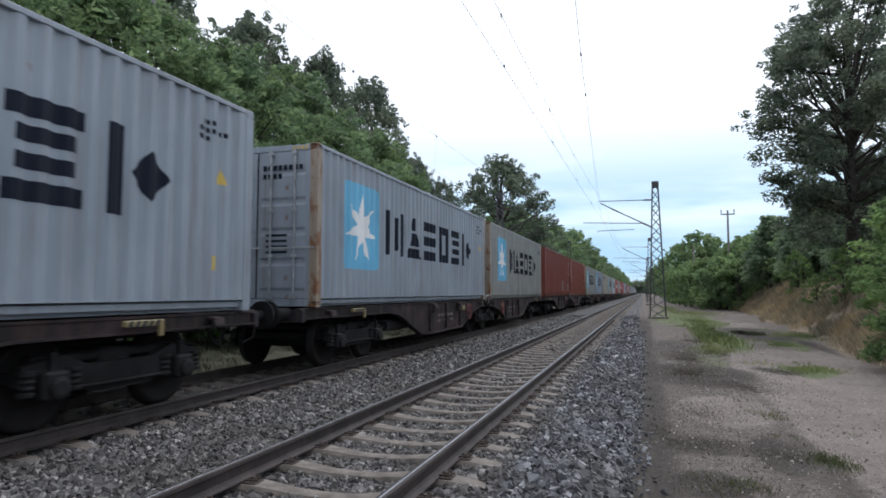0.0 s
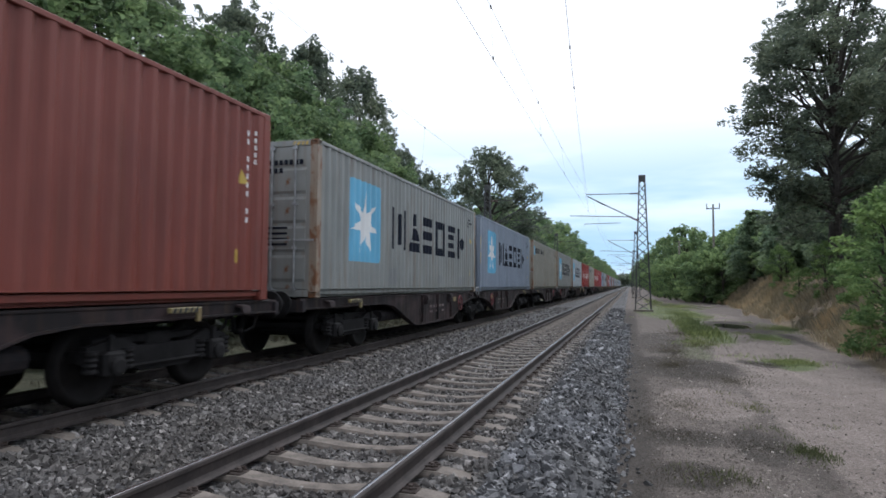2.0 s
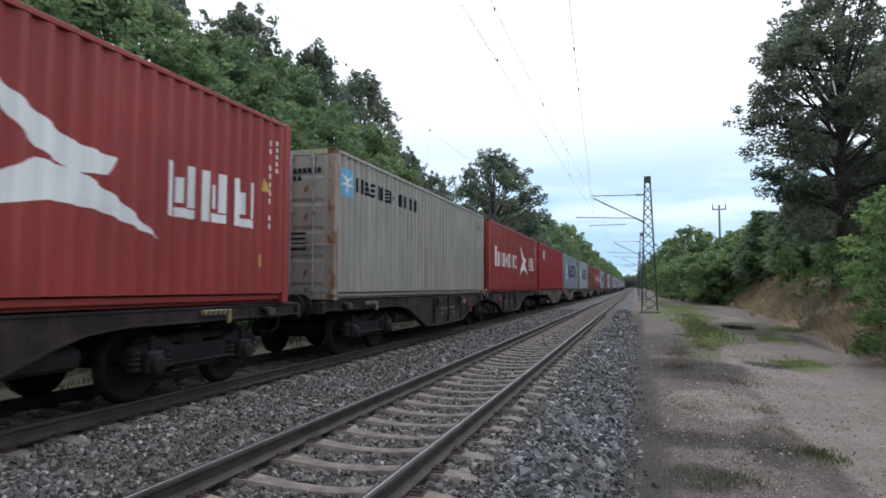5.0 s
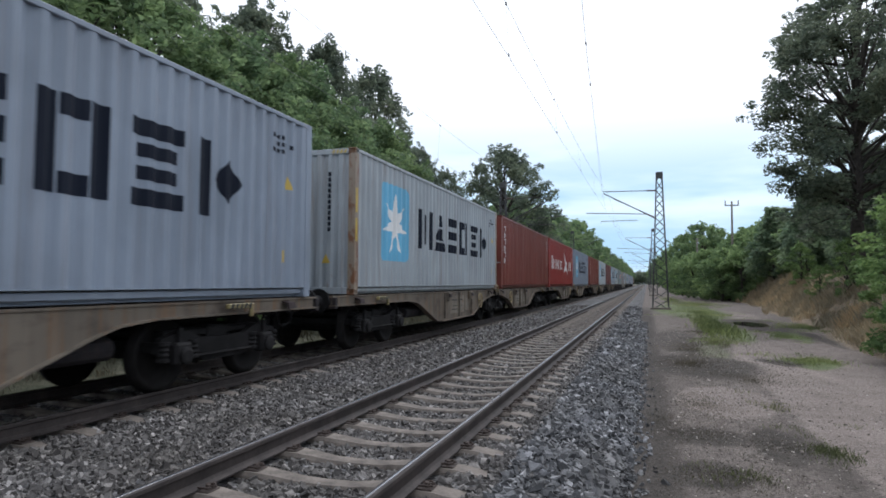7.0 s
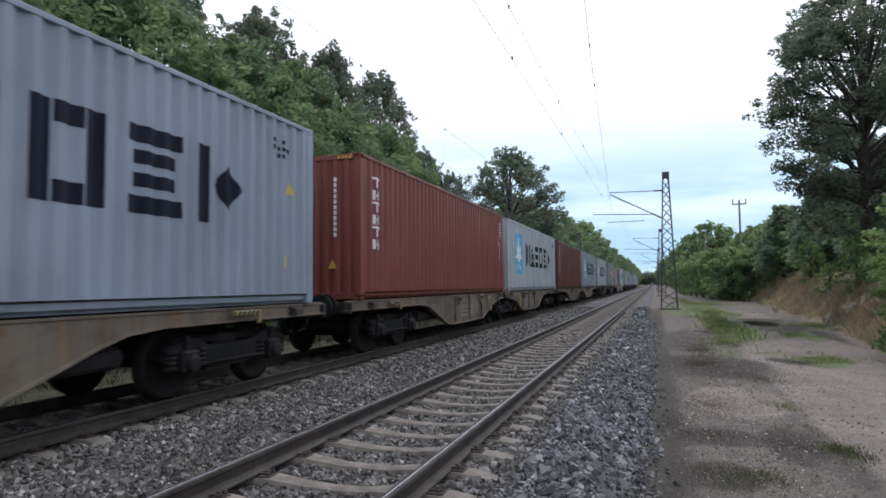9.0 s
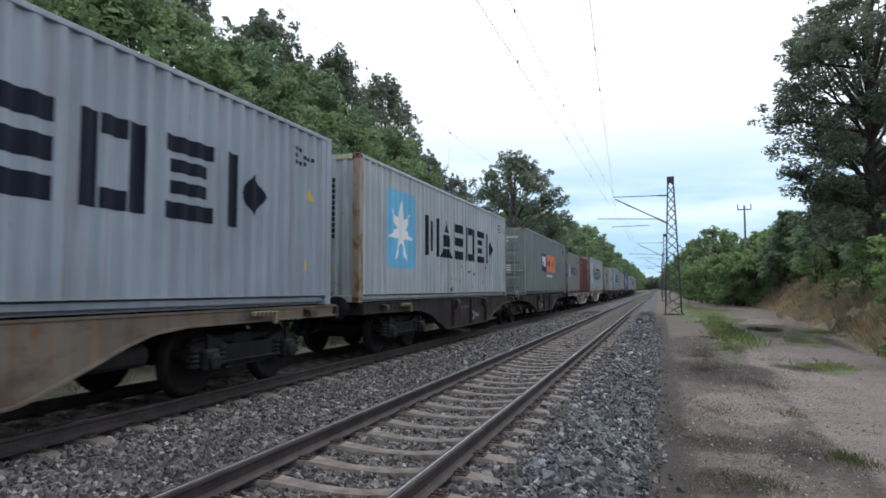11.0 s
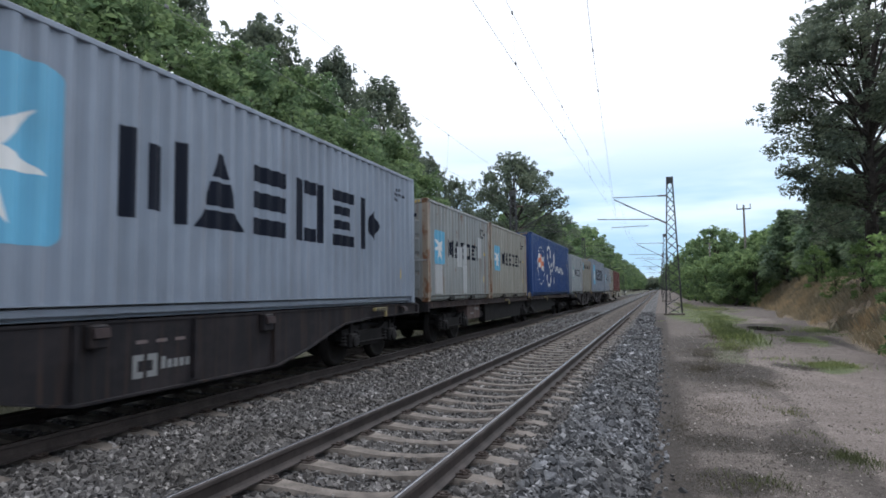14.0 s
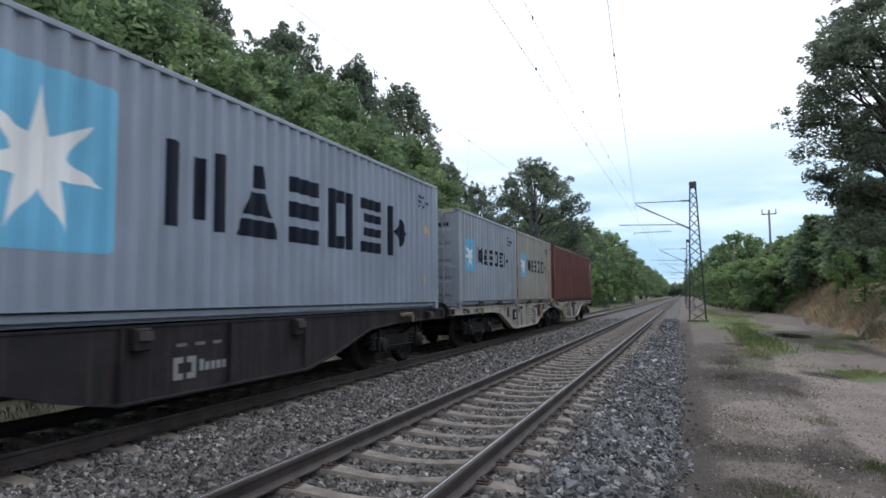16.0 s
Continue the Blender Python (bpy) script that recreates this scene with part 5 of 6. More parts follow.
BRAKE_RED = paint("red_brake_wheel_paint", (0.17, 0.035, 0.042), 0.5, 0.6, 0.6, (0.05, 0.03, 0.03))
BRAKE_YELLOW = paint("grimed_yellow_brake_paint", (0.30, 0.23, 0.11), 0.4, 0.6, 0.7, (0.11, 0.085, 0.06))


def wagons():
    dark, beige = "dark brown articulated container wagon, greasy bogies", "dust-covered beige articulated container wagon"
    for joint, half, style, colour, brake, label in (
            (-4.9, 13.35, "fish", "dark", BRAKE_RED, dark), (22.35, 13.35, "fish", "dark", BRAKE_RED, dark), (49.12, 13.35, "fish", "dark", BRAKE_RED, dark),
            (75.9, 13.35, "fish", "dark", BRAKE_RED, dark), (102.65, 13.35, "fish", "dark", BRAKE_RED, dark), (129.25, 13.35, "fish", "dark", BRAKE_YELLOW, dark),
            (156.05, 13.35, "fish", "dark", BRAKE_RED, dark), (182.6, 13.35, "fish", "beige", BRAKE_YELLOW, beige), (209.2, 13.35, "fish", "beige", BRAKE_YELLOW, beige),
            (235.65, 13.35, "fish", "beige", BRAKE_YELLOW, beige), (262.55, 13.35, "fish", "beige", BRAKE_YELLOW, beige), (289.05, 13.35, "fish", "beige", BRAKE_YELLOW, beige),
            (317.0, 14.3, "long", "dark", BRAKE_RED, "long dark articulated container wagon"),
            (345.15, 13.5, "fish", "white", BRAKE_YELLOW, "pale grey articulated container wagon, grimy"),
            (372.68, 13.3, "mid", "grey", BRAKE_YELLOW, "dark grey articulated container wagon"),
            (399.1, 13.2, "flat", "purple", BRAKE_YELLOW, "low brown articulated container wagon, straight girders"),
            (426.0, 13.4, "mid", "grey", BRAKE_YELLOW, "dark grey articulated container wagon"),
            (452.7, 13.35, "fish", "white", BRAKE_YELLOW, "pale grey articulated container wagon, last of the train")):
        wagon(joint, half, style, colour, brake, label)


loads()
wagons()

# ---- overhead line ----


def lattice_mast(x, y, base, height, w0, w1, label):
    m = thing("catenary_mast", label, "catenary mast", pose(x, y, base), group="masts of the overhead line")
    for sx in (-1, 1):
        for sy in (-1, 1):
            part("mast_leg", Shape().tube([(sx * w0 / 2, sy * w0 / 3, 0), (sx * w1 / 2, sy * w1 / 3, height)], 0.045, 5), MAST, m)
    n = int(height / 0.62)
    for face in range(4):
        s = Shape()
        for k in range(n):
            za, zb = height * k / n, height * (k + 1) / n
            wa, wb = w0 + (w1 - w0) * k / n, w0 + (w1 - w0) * (k + 1) / n
            for p, q in ((-1, 1), (1, -1)):
                if face < 2:
                    fy = (-1, 1)[face]
                    s.tube([(p * wa / 2, fy * wa / 3, za), (q * wb / 2, fy * wb / 3, zb)], 0.018, 4)
                else:
                    fx = (-1, 1)[face - 2]
                    s.tube([(fx * wa / 2, p * wa / 3, za), (fx * wb / 2, q * wb / 3, zb)], 0.018, 4)
        part("lattice_bracing", s, MAST, m)
    part("mast_cap", Shape().box(-w1 / 2 - 0.06, w1 / 2 + 0.06, -w1 / 3 - 0.06, w1 / 3 + 0.06, height - 0.42, height, 0.02), MAST, m)
    part("foundation", Shape().box(-w0 / 2 - 0.15, w0 / 2 + 0.15, -w0 / 3 - 0.15, w0 / 3 + 0.15, -0.6, 0.12, 0.03), CONCRETE, m, "concrete foundation block")
    return m


def insulator(s, p, q):
    """Ribbed rod from p to q."""
    p, q = Vector(p), Vector(q)
    pts, rad = [], []
    for k in range(13):
        pts.append(p.lerp(q, k / 12))
        rad.append(0.075 if k % 2 else 0.035)
    return s.tube(pts, rad, 8)


def arms(m, reach, side, z_top, z_low, z_cat, z_con):
    """Hinged cantilever: top stay, slanting tube, registration and steady arms."""
    x0 = -0.25 * side
    r = -reach * side
    part("stay", Shape().tube([(x0, 0, z_top), (r, 0, z_top + 0.04)], 0.03, 6), MAST, m)
    part("cantilever_tube", Shape().tube([(x0, 0, z_low), (r + 0.1 * side, 0, z_cat)], 0.04, 6), MAST, m)
    part("cantilever_tube", Shape().tube([(x0 - 0.1 * side, 0.1, z_low + 0.1), (r + 0.7 * side, 0.1, z_cat - 0.35)], 0.03, 6), MAST, m)
    part("registration_arm", Shape().tube([(x0 - 0.45 * side, 0, z_con + 0.55), (r - 1.1 * side, 0, z_con + 0.72)], 0.03, 6), MAST, m)
    part("steady_arm", Shape().tube([(x0 - 1.2 * side, 0, z_con + 0.15), (r - 0.1 * side, 0, z_con + 0.12)], 0.022, 6).tube([(r - 0.1 * side, 0, z_con + 0.12), (r - 0.12 * side, 0, z_con)], 0.012, 5), MAST, m)
    for a, b in (((x0, 0, z_top), (x0 - 0.55 * side, 0, z_top + 0.01)), ((x0, 0, z_low), (x0 - 0.6 * side, 0, z_low + 0.6 * (z_cat - z_low) / (reach - 0.35)))):
        part("insulator", insulator(Shape(), a, b), PORCELAIN, m, "ribbed brown insulator")


RIGHT_Y = (-8.0, 45.0, 92.0, 142.0, 195.0)
for k, y in enumerate(RIGHT_Y[1:]):
    m = lattice_mast(0.86, y, -0.36, 9.3, 1.02, 0.34, "dark lattice steel catenary mast on a concrete block")
    arms(m, 3.75, 1, 8.05, 6.15, 7.95, 5.9)
LEFT_Y = (-6.0, 47.0, 94.0, 144.0, 197.0)
for y in LEFT_Y[1:]:
    m = lattice_mast(-10.4, y, -0.3, 9.3, 0.8, 0.34, "dark lattice steel catenary mast beyond the far track")
    arms(m, 3.75, -1, 8.05, 6.15, 7.95, 5.9)


def span(name, pts, label, sag=0.0, r=0.0038):
    """A wire from point to point, hanging a little between them."""
    out = []
    for p, q in zip(pts, pts[1:]):
        p, q = Vector(p), Vector(q)
        for k in range(14):
            t = k / 14
            v = p.lerp(q, t)
            v.z -= sag * 4 * t * (1 - t)
            out.append(v)
    out.append(Vector(pts[-1]))
    ob = new(name, Shape().tube(out, r, 5, True).mesh(name))
    ob.data.materials.append(WIRE)
    return tagged(ob, label, "overhead wire", group="overhead wires")


def wires():
    zc, zm = 5.62, 7.55
    for cx, ys, mast_z in ((NEAR_X, RIGHT_Y, 0), (FAR_X, LEFT_Y, 0)):
        st = [(-0.05, 0.28)[k % 2] * (1 if cx == NEAR_X else -1) for k in range(len(ys))]
        con = [(cx + s - 0.1, y, zc + (0.18 if cx == NEAR_X else 0.0)) for s, y in zip(st, ys)] + [(cx, 900, zc)]
        mes = [(cx - 0.1 + 0.3 * s, y, zm) for s, y in zip(st, ys)] + [(cx, 900, zm)]
        span("contact_wire", con, "thin dark contact wire over the track", 0.02)
        span("catenary_wire", mes, "thin dark catenary wire over the track", 0.75)
        for (x0, y0, z0), (x1, y1, z1), (a0, _, c0), (a1, _, c1) in zip(mes, mes[1:-1], con, con[1:]):
            for k in range(1, 8):
                t = k / 8
                p, q = Vector((x0 + (x1 - x0) * t, y0 + (y1 - y0) * t, zm - 0.75 * 4 * t * (1 - t))), Vector((a0 + (a1 - a0) * t, y0 + (y1 - y0) * t, c0 + 0.0))
                ob = new("dropper_wire", Shape().tube([p, q], 0.002, 4).box(p.x - 0.013, p.x + 0.013, p.y - 0.03, p.y + 0.03, p.z - 0.03, p.z + 0.025).box(q.x - 0.013, q.x + 0.013, q.y - 0.03, q.y + 0.03, q.z - 0.01, q.z + 0.035).mesh("dropper_wire"))
                ob.data.materials.append(WIRE)
                tagged(ob, "short dropper wire with clamps", "overhead wire", group="dropper wires")
    # the wires of the neighbouring section rise to their anchor
    span("anchor_wire", [(-2.9, 45.0, 7.3), (-1.76, 20.0, 8.95), (-0.4, -6, 10.6)], "thin anchoring wire rising over the track", 0.0)
    span("anchor_wire", [(-2.7, 45.0, 6.5), (-1.72, 20.0, 8.4), (-0.4, -6, 10.3)], "thin anchoring wire rising over the track", 0.0)
    for p in ((-1.76, 20.0, 8.95), (-1.92, 23.5, 8.72)):
        ob = new("wire_clamp", Shape().box(p[0] - 0.02, p[0] + 0.02, p[1] - 0.09, p[1] + 0.09, p[2] - 0.04, p[2] + 0.03, 0.008).mesh("wire_clamp"))
        ob.data.materials.append(PORCELAIN)
        tagged(ob, "dark clamp hanging on the wire", "wire clamp")


wires()


def line_pole(x, y, height, base, label, cross):
    p = thing("utility_pole", label, "utility pole", pose(x, y, base))
    part("pole", Shape().tube([(0, 0, -0.4), (0, 0, height)], [0.17, 0.10], 10), POLE_WOOD, p)
    if cross:
        part("crossarm", Shape().box(-0.75, 0.75, -0.05, 0.05, height - 0.55, height - 0.42, 0.01), MAST, p)
        for sx in (-0.7, 0.7):
            part("insulator", insulator(Shape(), (sx, 0, height - 0.42), (sx, 0, height + 0.1)), PORCELAIN, p)
    else:
        part("crossarm", Shape().box(-0.55, 0.55, -0.04, 0.04, height - 0.10, height, 0.01), MAST, p)


line_pole(9.5, 80, 9.4, 1.6, "grey wooden utility pole with a crossarm", True)
line_pole(7.1, 100, 8.45, -0.4, "pale concrete utility pole", False)
line_pole(7.4, 140, 7.0, -0.45, "pale concrete utility pole", False)

# ---- trees and shrubs ----


def leaf_cloud(centres, radii, count, size, seed, flat=0.75, droop=0.0):
    """Leaves as bent blades, gathered in clumps."""
    g = np.random.default_rng(seed)
    w = np.asarray(radii) ** 1.8
    k = g.choice(len(centres), count, p=w / w.sum())
    d = g.normal(size=(count, 3))
    d /= np.linalg.norm(d, axis=1)[:, None]
    r = np.asarray(radii)[k] * g.uniform(0.25, 1.0, count) ** 0.6
    c = np.asarray(centres)[k] + d * r[:, None] * np.array([1, 1, flat])
    u = g.normal(size=(count, 3))
    u[:, 2] *= 0.6
    u /= np.linalg.norm(u, axis=1)[:, None]
    w = np.cross(u, g.normal(size=(count, 3)))
    w /= np.linalg.norm(w, axis=1)[:, None]
    s = (size * g.uniform(0.6, 1.35, count))[:, None]
    n = np.cross(u, w)
    v = np.stack([c - u * s, c + w * s * 0.42 + n * s * 0.12, c + u * s, c - w * s * 0.42 + n * s * 0.12], 1)
    return v


def cloud_mesh(name, v, mat):
    n = len(v)
    me = bpy.data.meshes.new(name)
    me.vertices.add(n * 4)
    me.vertices.foreach_set("co", v.astype(np.float32).ravel())
    me.loops.add(n * 4)
    me.loops.foreach_set("vertex_index", np.arange(n * 4, dtype=np.int32))
    me.polygons.add(n)
    me.polygons.foreach_set("loop_start", np.arange(0, n * 4, 4, dtype=np.int32))
    me.update(calc_edges=True)
    me.materials.append(mat)
    return me


def tree(name, label, height, spread, trunk_h, mat, seed, leaves=13000, size=0.15, clumps=120, category="tree", puff=(0.12, 0.22), tiers=()):
    """A tapered trunk, limbs that fork towards the clumps, and a crown of leaves with gaps."""
    g = random.Random(seed)
    t = thing(name, label, category)
    wood = Shape()
    lean = Vector((g.uniform(-0.4, 0.4), g.uniform(-0.4, 0.4), 0))
    rad = 0.018 * height + 0.03
    line = [Vector((0, 0, -0.4)), Vector((0, 0, 0.15)), lean * 0.3 + Vector((0, 0, trunk_h)), lean * 0.7 + Vector((0, 0, (trunk_h + height) / 2)), lean + Vector((0, 0, height * 0.9))]
    wood.tube(line, [rad * 1.5, rad * 1.1, rad * 0.85, rad * 0.5, rad * 0.1], 9)
    centres, radii = [], []
    lobes = [(g.uniform(0, 6.28), g.uniform(0.35, 0.95), g.uniform(0.75, 1.2)) for _ in range(9)]
    for i in range(clumps):
        h = g.random() ** 0.8
        z = trunk_h * 0.75 + (height - trunk_h * 0.75) * h
        env = spread * (math.sin(math.pi * min(1, 0.12 + 0.88 * h) ** 0.85) ** 0.6 + 0.08)
        a = g.uniform(0, 6.28)
        lob = 0.62 + 0.48 * max(math.cos(a - la) * (1 - abs(h - lh) * 1.8) * ls for la, lh, ls in lobes)
        r = env * lob * (0.35 + 0.65 * g.random() ** 0.45)
        p = Vector((math.cos(a) * r, math.sin(a) * r, z)) + lean * h
        centres.append(p[:])
        radii.append(spread * g.uniform(*puff))
        if i % 4 == 0:
            root = line[2].lerp(line[4], max(0.02, h * 0.75 - 0.1))
            mid = root.lerp(p, 0.5) + Vector((g.uniform(-0.3, 0.3), g.uniform(-0.3, 0.3), g.uniform(-0.1, 0.4)))
            wood.tube([root, mid, p], [rad * 0.28, rad * 0.17, rad * 0.05], 5, False)
    # long limbs with foliage on their outer halves: direction, height, reach, size of the clumps
    for a, z, reach, thick in tiers:
        tip = Vector((math.cos(radians(a)) * reach, math.sin(radians(a)) * reach, z))
        root = Vector((lean.x * 0.4, lean.y * 0.4, max(trunk_h * 0.6, z - reach * 0.42)))
        bend = root.lerp(tip, 0.5) + Vector((g.uniform(-0.2, 0.2), g.uniform(-0.2, 0.2), -0.15 * reach * 0.4))
        wood.tube([root, bend, tip], [rad * 0.34, rad * 0.2, rad * 0.05], 6, False)
        for k in range(16):
            u = 0.42 + 0.6 * (k + g.random()) / 16
            q = root.lerp(tip, u) if u > 0.75 else bend.lerp(tip, max(0, u * 2 - 1))
            q = q + Vector((g.gauss(0, 0.42), g.gauss(0, 0.55), g.gauss(0.1, 0.26))) * thick * 1.5
            centres.append(q[:])
            radii.append(thick * g.uniform(0.55, 1.05))
    # sprigs that stand out of the crown
    for i in range(clumps // 2):
        p, h = Vector(centres[i]), 0
        out = Vector((p.x, p.y, (p.z - height * 0.55) * 0.9))
        if out.length > 0.3:
            q = p + out.normalized() * spread * g.uniform(0.10, 0.24)
            q.z = min(q.z, height * 1.06)
            centres.append(q[:])
            radii.append(spread * g.uniform(0.045, 0.10))
    part("trunk", wood, BARK, t)
    part("crown", cloud_mesh("crown", leaf_cloud(centres, radii, leaves, size, seed), mat), mat, t)
    return t


def conifer(name, label, height, spread, seed, leaves=4000):
    """A young pine: whorls of boughs clothed in needle tufts."""
    g = random.Random(seed)
    t = thing(name, label, "pine tree")
    wood = Shape().tube([(0, 0, -0.3), (0, 0, height * 0.5), (0, 0, height)], [0.09, 0.05, 0.01], 7)
    centres, radii = [], []
    for k in range(int(height * 2.6)):
        z = 0.3 + (height - 0.3) * k / (height * 2.6)
        n = 6
        for i in range(n):
            a = 6.28 * i / n + k * 0.7 + g.uniform(-0.3, 0.3)
            r = spread * (1 - (z / height) ** 1.4) * g.uniform(0.75, 1.1) + 0.12
            tip = Vector((math.cos(a) * r, math.sin(a) * r, z + r * 0.35))
            wood.tube([(0, 0, z), tip], [0.02, 0.006], 4, False)
            for q in (0.45, 0.75, 1.0):
                centres.append((tip.x * q, tip.y * q, z + r * 0.35 * q))
                radii.append(0.16 + 0.12 * r * q)
    part("trunk", wood, BARK, t)
    v = leaf_cloud(centres, radii, leaves, 0.175, seed)
    part("crown", cloud_mesh("crown", v, NEEDLE), NEEDLE, t)
    return t


def placed(proto, spots, group):
    """Sets the first at its own spot and copies it to the others; spots are (x, y, turn, scale)."""
    for i, (x, y, a, k, *tall) in enumerate(spots):
        m = pose(x, y, ground_z(x, y) - 0.05, 0, 0, a) @ Matrix.Diagonal((k, k, tall[0] if tall else k * (0.94 + 0.12 * ((i * 37) % 10) / 10), 1))
        if i == 0:
            proto.matrix_basis = m
            tagged(proto, group=group)
        else:
            o = copy_thing(proto, Matrix.Identity(4))
            o.matrix_basis = m
            tagged(o, group=group)


def woods():
    g = random.Random(11)
    oak_a = tree("oak_tree", "leafy green tree at the edge of the wood", 9.6, 3.3, 1.2, LEAF_OAK, 1, 19500, 0.11, 210, "tree", (0.09, 0.18))
    oak_b = tree("oak_tree", "tall dark-leaved oak behind the wood's edge", 14.0, 3.7, 3.5, LEAF_DARK, 2, 17000, 0.14, 260, "tree", (0.08, 0.17))
    oak_c = tree("oak_tree", "broad dark oak standing out of the wood", 16.2, 6.0, 3.5, LEAF_DARK, 3, 26000, 0.18, 260, "tree", (0.08, 0.16),
                 ((150, 9.5, 5.6, 0.8), (-30, 8.0, 5.9, 0.8), (-25, 11.5, 5.2, 0.8), (160, 12.5, 4.6, 0.8), (-40, 14.0, 3.4, 0.7)))
    bush = tree("shrub", "dense green shrub below the trees", 4.2, 2.2, 0.3, LEAF_SHRUB, 4, 4200, 0.15, 110, "shrub", (0.1, 0.2))
    light = tree("locust_bush", "bright green young locust bush", 4.7, 1.55, 0.4, LEAF_LIGHT, 5, 6500, 0.085, 90, "shrub")
    big = tree("oak_tree", "tall dark oak with gaps in its crown", 15.6, 4.1, 3.2, LEAF_DARK, 6, 46000, 0.115, 260, "tree", (0.08, 0.17),
               ((172, 12.2, 3.0, 0.6), (160, 13.0, 2.3, 0.6), (180, 9.3, 3.9, 0.6), (165, 10.3, 3.3, 0.6), (178, 7.4, 2.4, 0.55), (168, 5.8, 3.3, 0.48), (185, 4.8, 2.6, 0.6),
                (-90, 9.0, 4.2, 0.6), (-60, 6.0, 4.0, 0.6), (-20, 8.0, 4.5, 0.7), (10, 11.0, 4.4, 0.7), (50, 7.0, 4.0, 0.7), (100, 9.0, 4.0, 0.7), (-120, 12.0, 3.4, 0.6), (-130, 5.2, 3.4, 0.6)))
    A, B, C, F, S, Y = [], [], [], [], [], []
    far = tree("oak_tree", "leafy oak far along the line", 10.5, 3.8, 2.0, LEAF_OAK, 3, 2800, 0.33, 120)
    # the wood beyond the train: tall dark oaks behind a green edge
    B += [(-17.0, 8.0, 40, 1.0, 0.95), (-17.2, 12.8, 170, 0.95, 0.93), (-17.0, 17.6, 250, 0.86, 0.97), (-17.2, 24.3, 80, 0.82, 1.0), (-17.3, 30.8, 300, 0.82, 1.02), (-17.0, 36.4, 10, 0.9, 1.05)]
    B += [(-15.2, 42.2, 200, 0.5, 0.77), (-15.4, 48.6, 120, 0.5, 0.74), (-20.5, 28.0, 133, 1.0, 0.78), (-20.5, 34.5, 63, 1.0, 0.82)]
    for y, k in ((7.2, 1.06), (11.0, 1.04), (14.8, 1.06), (18.8, 1.06), (22.8, 1.10), (26.2, 1.04), (29.4, 0.98), (32.4, 0.9), (36.0, 0.8)):
        A.append((-13.7 + g.uniform(-0.4, 0.4), y, g.uniform(0, 360), k, k))
        S.append((-12.3 + g.uniform(-0.3, 0.3), y + 1.6, g.uniform(0, 360), 1.0 + g.uniform(-0.1, 0.2)))
    C += [(-15.2, 70.0, 0, 1.0, 1.0)]
    y = 92
    while y < 560:
        F.append((-15.0 + g.uniform(-1.5, 1.0), y, g.uniform(0, 360), 1.25 + g.uniform(-0.15, 0.15)))
        if y < 230:
            F.append((-21 + g.uniform(-2, 1), y + 3, g.uniform(0, 360), 1.45 + g.uniform(-0.1, 0.15)))
        y += 7.5 if y < 200 else 16
    for yy in range(40, 150, 6):
        S.append((-12.6 + g.uniform(-0.6, 0.4), yy, g.uniform(0, 360), 1.1 + g.uniform(-0.2, 0.3)))
    # beyond the dirt track on the right
    placed(big, [(9.1, 33.0, 0, 1.0, 0.9), (14.2, 40.0, 200, 1.0, 0.82)], "tall dark trees by the dirt track")
    F += [(9.6, 121, 70, 1.15), (12.6, 127, 10, 1.1), (7.5, 150, 0, 1.1), (11, 165, 50, 1.3), (6.5, 220, 9, 1.2), (8.0, 260, 80, 1.2), (5.5, 330, 80, 1.3), (7, 300, 20, 1.2), (6, 400, 20, 1.3), (5, 480, 20, 1.3)]
    S += [(9.2, 70, 10, 1.15), (10.0, 75, 70, 1.25), (8.6, 76, 70, 1.25), (6.6, 80, 30, 1.3), (7.4, 72, 100, 1.25), (9.8, 73, 210, 1.15), (11.5, 67, 300, 1.15), (5.8, 88, 20, 1.3), (13.0, 61, 90, 1.25), (14.0, 57, 10, 1.25), (14.6, 52, 50, 1.2)]
    S += [(8.6, 86, 0, 1.3), (9.8, 80, 50, 1.4), (10.2, 92, 140, 1.45), (11.5, 84, 200, 1.45), (8.4, 104, 230, 1.4), (7.0, 118, 20, 1.4), (6.2, 140, 20, 1.5), (5.6, 170, 20, 1.5), (10.2, 25.5, 70, 0.8), (12.0, 29.0, 30, 0.8), (13, 76, 10, 1.5)]
    Y += [(5.9, 17.2, 0, 0.92), (6.6, 19.4, 80, 0.7), (7.2, 15.2, 150, 0.9), (5.0, 100, 40, 1.0), (5.9, 108, 70, 1.1), (4.4, 112, 200, 0.95), (7.4, 98, 10, 1.1), (8.3, 31.5, 30, 0.5), (9.4, 45.0, 100, 0.6), (10.2, 47.5, 60, 0.5), (8.6, 37.5, 200, 0.42)]
    for p, s, n in ((oak_a, A, "oaks of the wood"), (oak_b, B, "dark oaks"), (oak_c, C, "oaks along the line"), (far, F, "oaks far along the line"), (bush, S, "shrubs at the wood's edge"), (light, Y, "young locust bushes")):
        placed(p, s, n)
    pine = conifer("pine_tree", "young dark green pine on the bank", 5.0, 1.5, 8)
    placed(pine, [(11.6, 42, 0, 1.0), (12.6, 46, 60, 1.05), (12.9, 52, 120, 0.95), (14.0, 50, 200, 1.15), (13.6, 58, 20, 1.05), (13.8, 64, 90, 0.95), (15.0, 61, 150, 1.15), (12.6, 72, 240, 1.15), (11.4, 78, 300, 1.05), (11.2, 38, 177, 1.05), (10.7, 30, 77, 0.95), (13, 70, 10, 1.4), (16, 62, 40, 1.55), (15.2, 69, 130, 1.5), (17.5, 72, 210, 1.75), (14.6, 80, 300, 1.45), (17.5, 55, 20, 1.5), (10.9, 50, 70, 1.25), (12.0, 47.5, 160, 1.35), (11.9, 54, 250, 1.3), (11.0, 64, 75, 1.5)], "young pines on the bank")


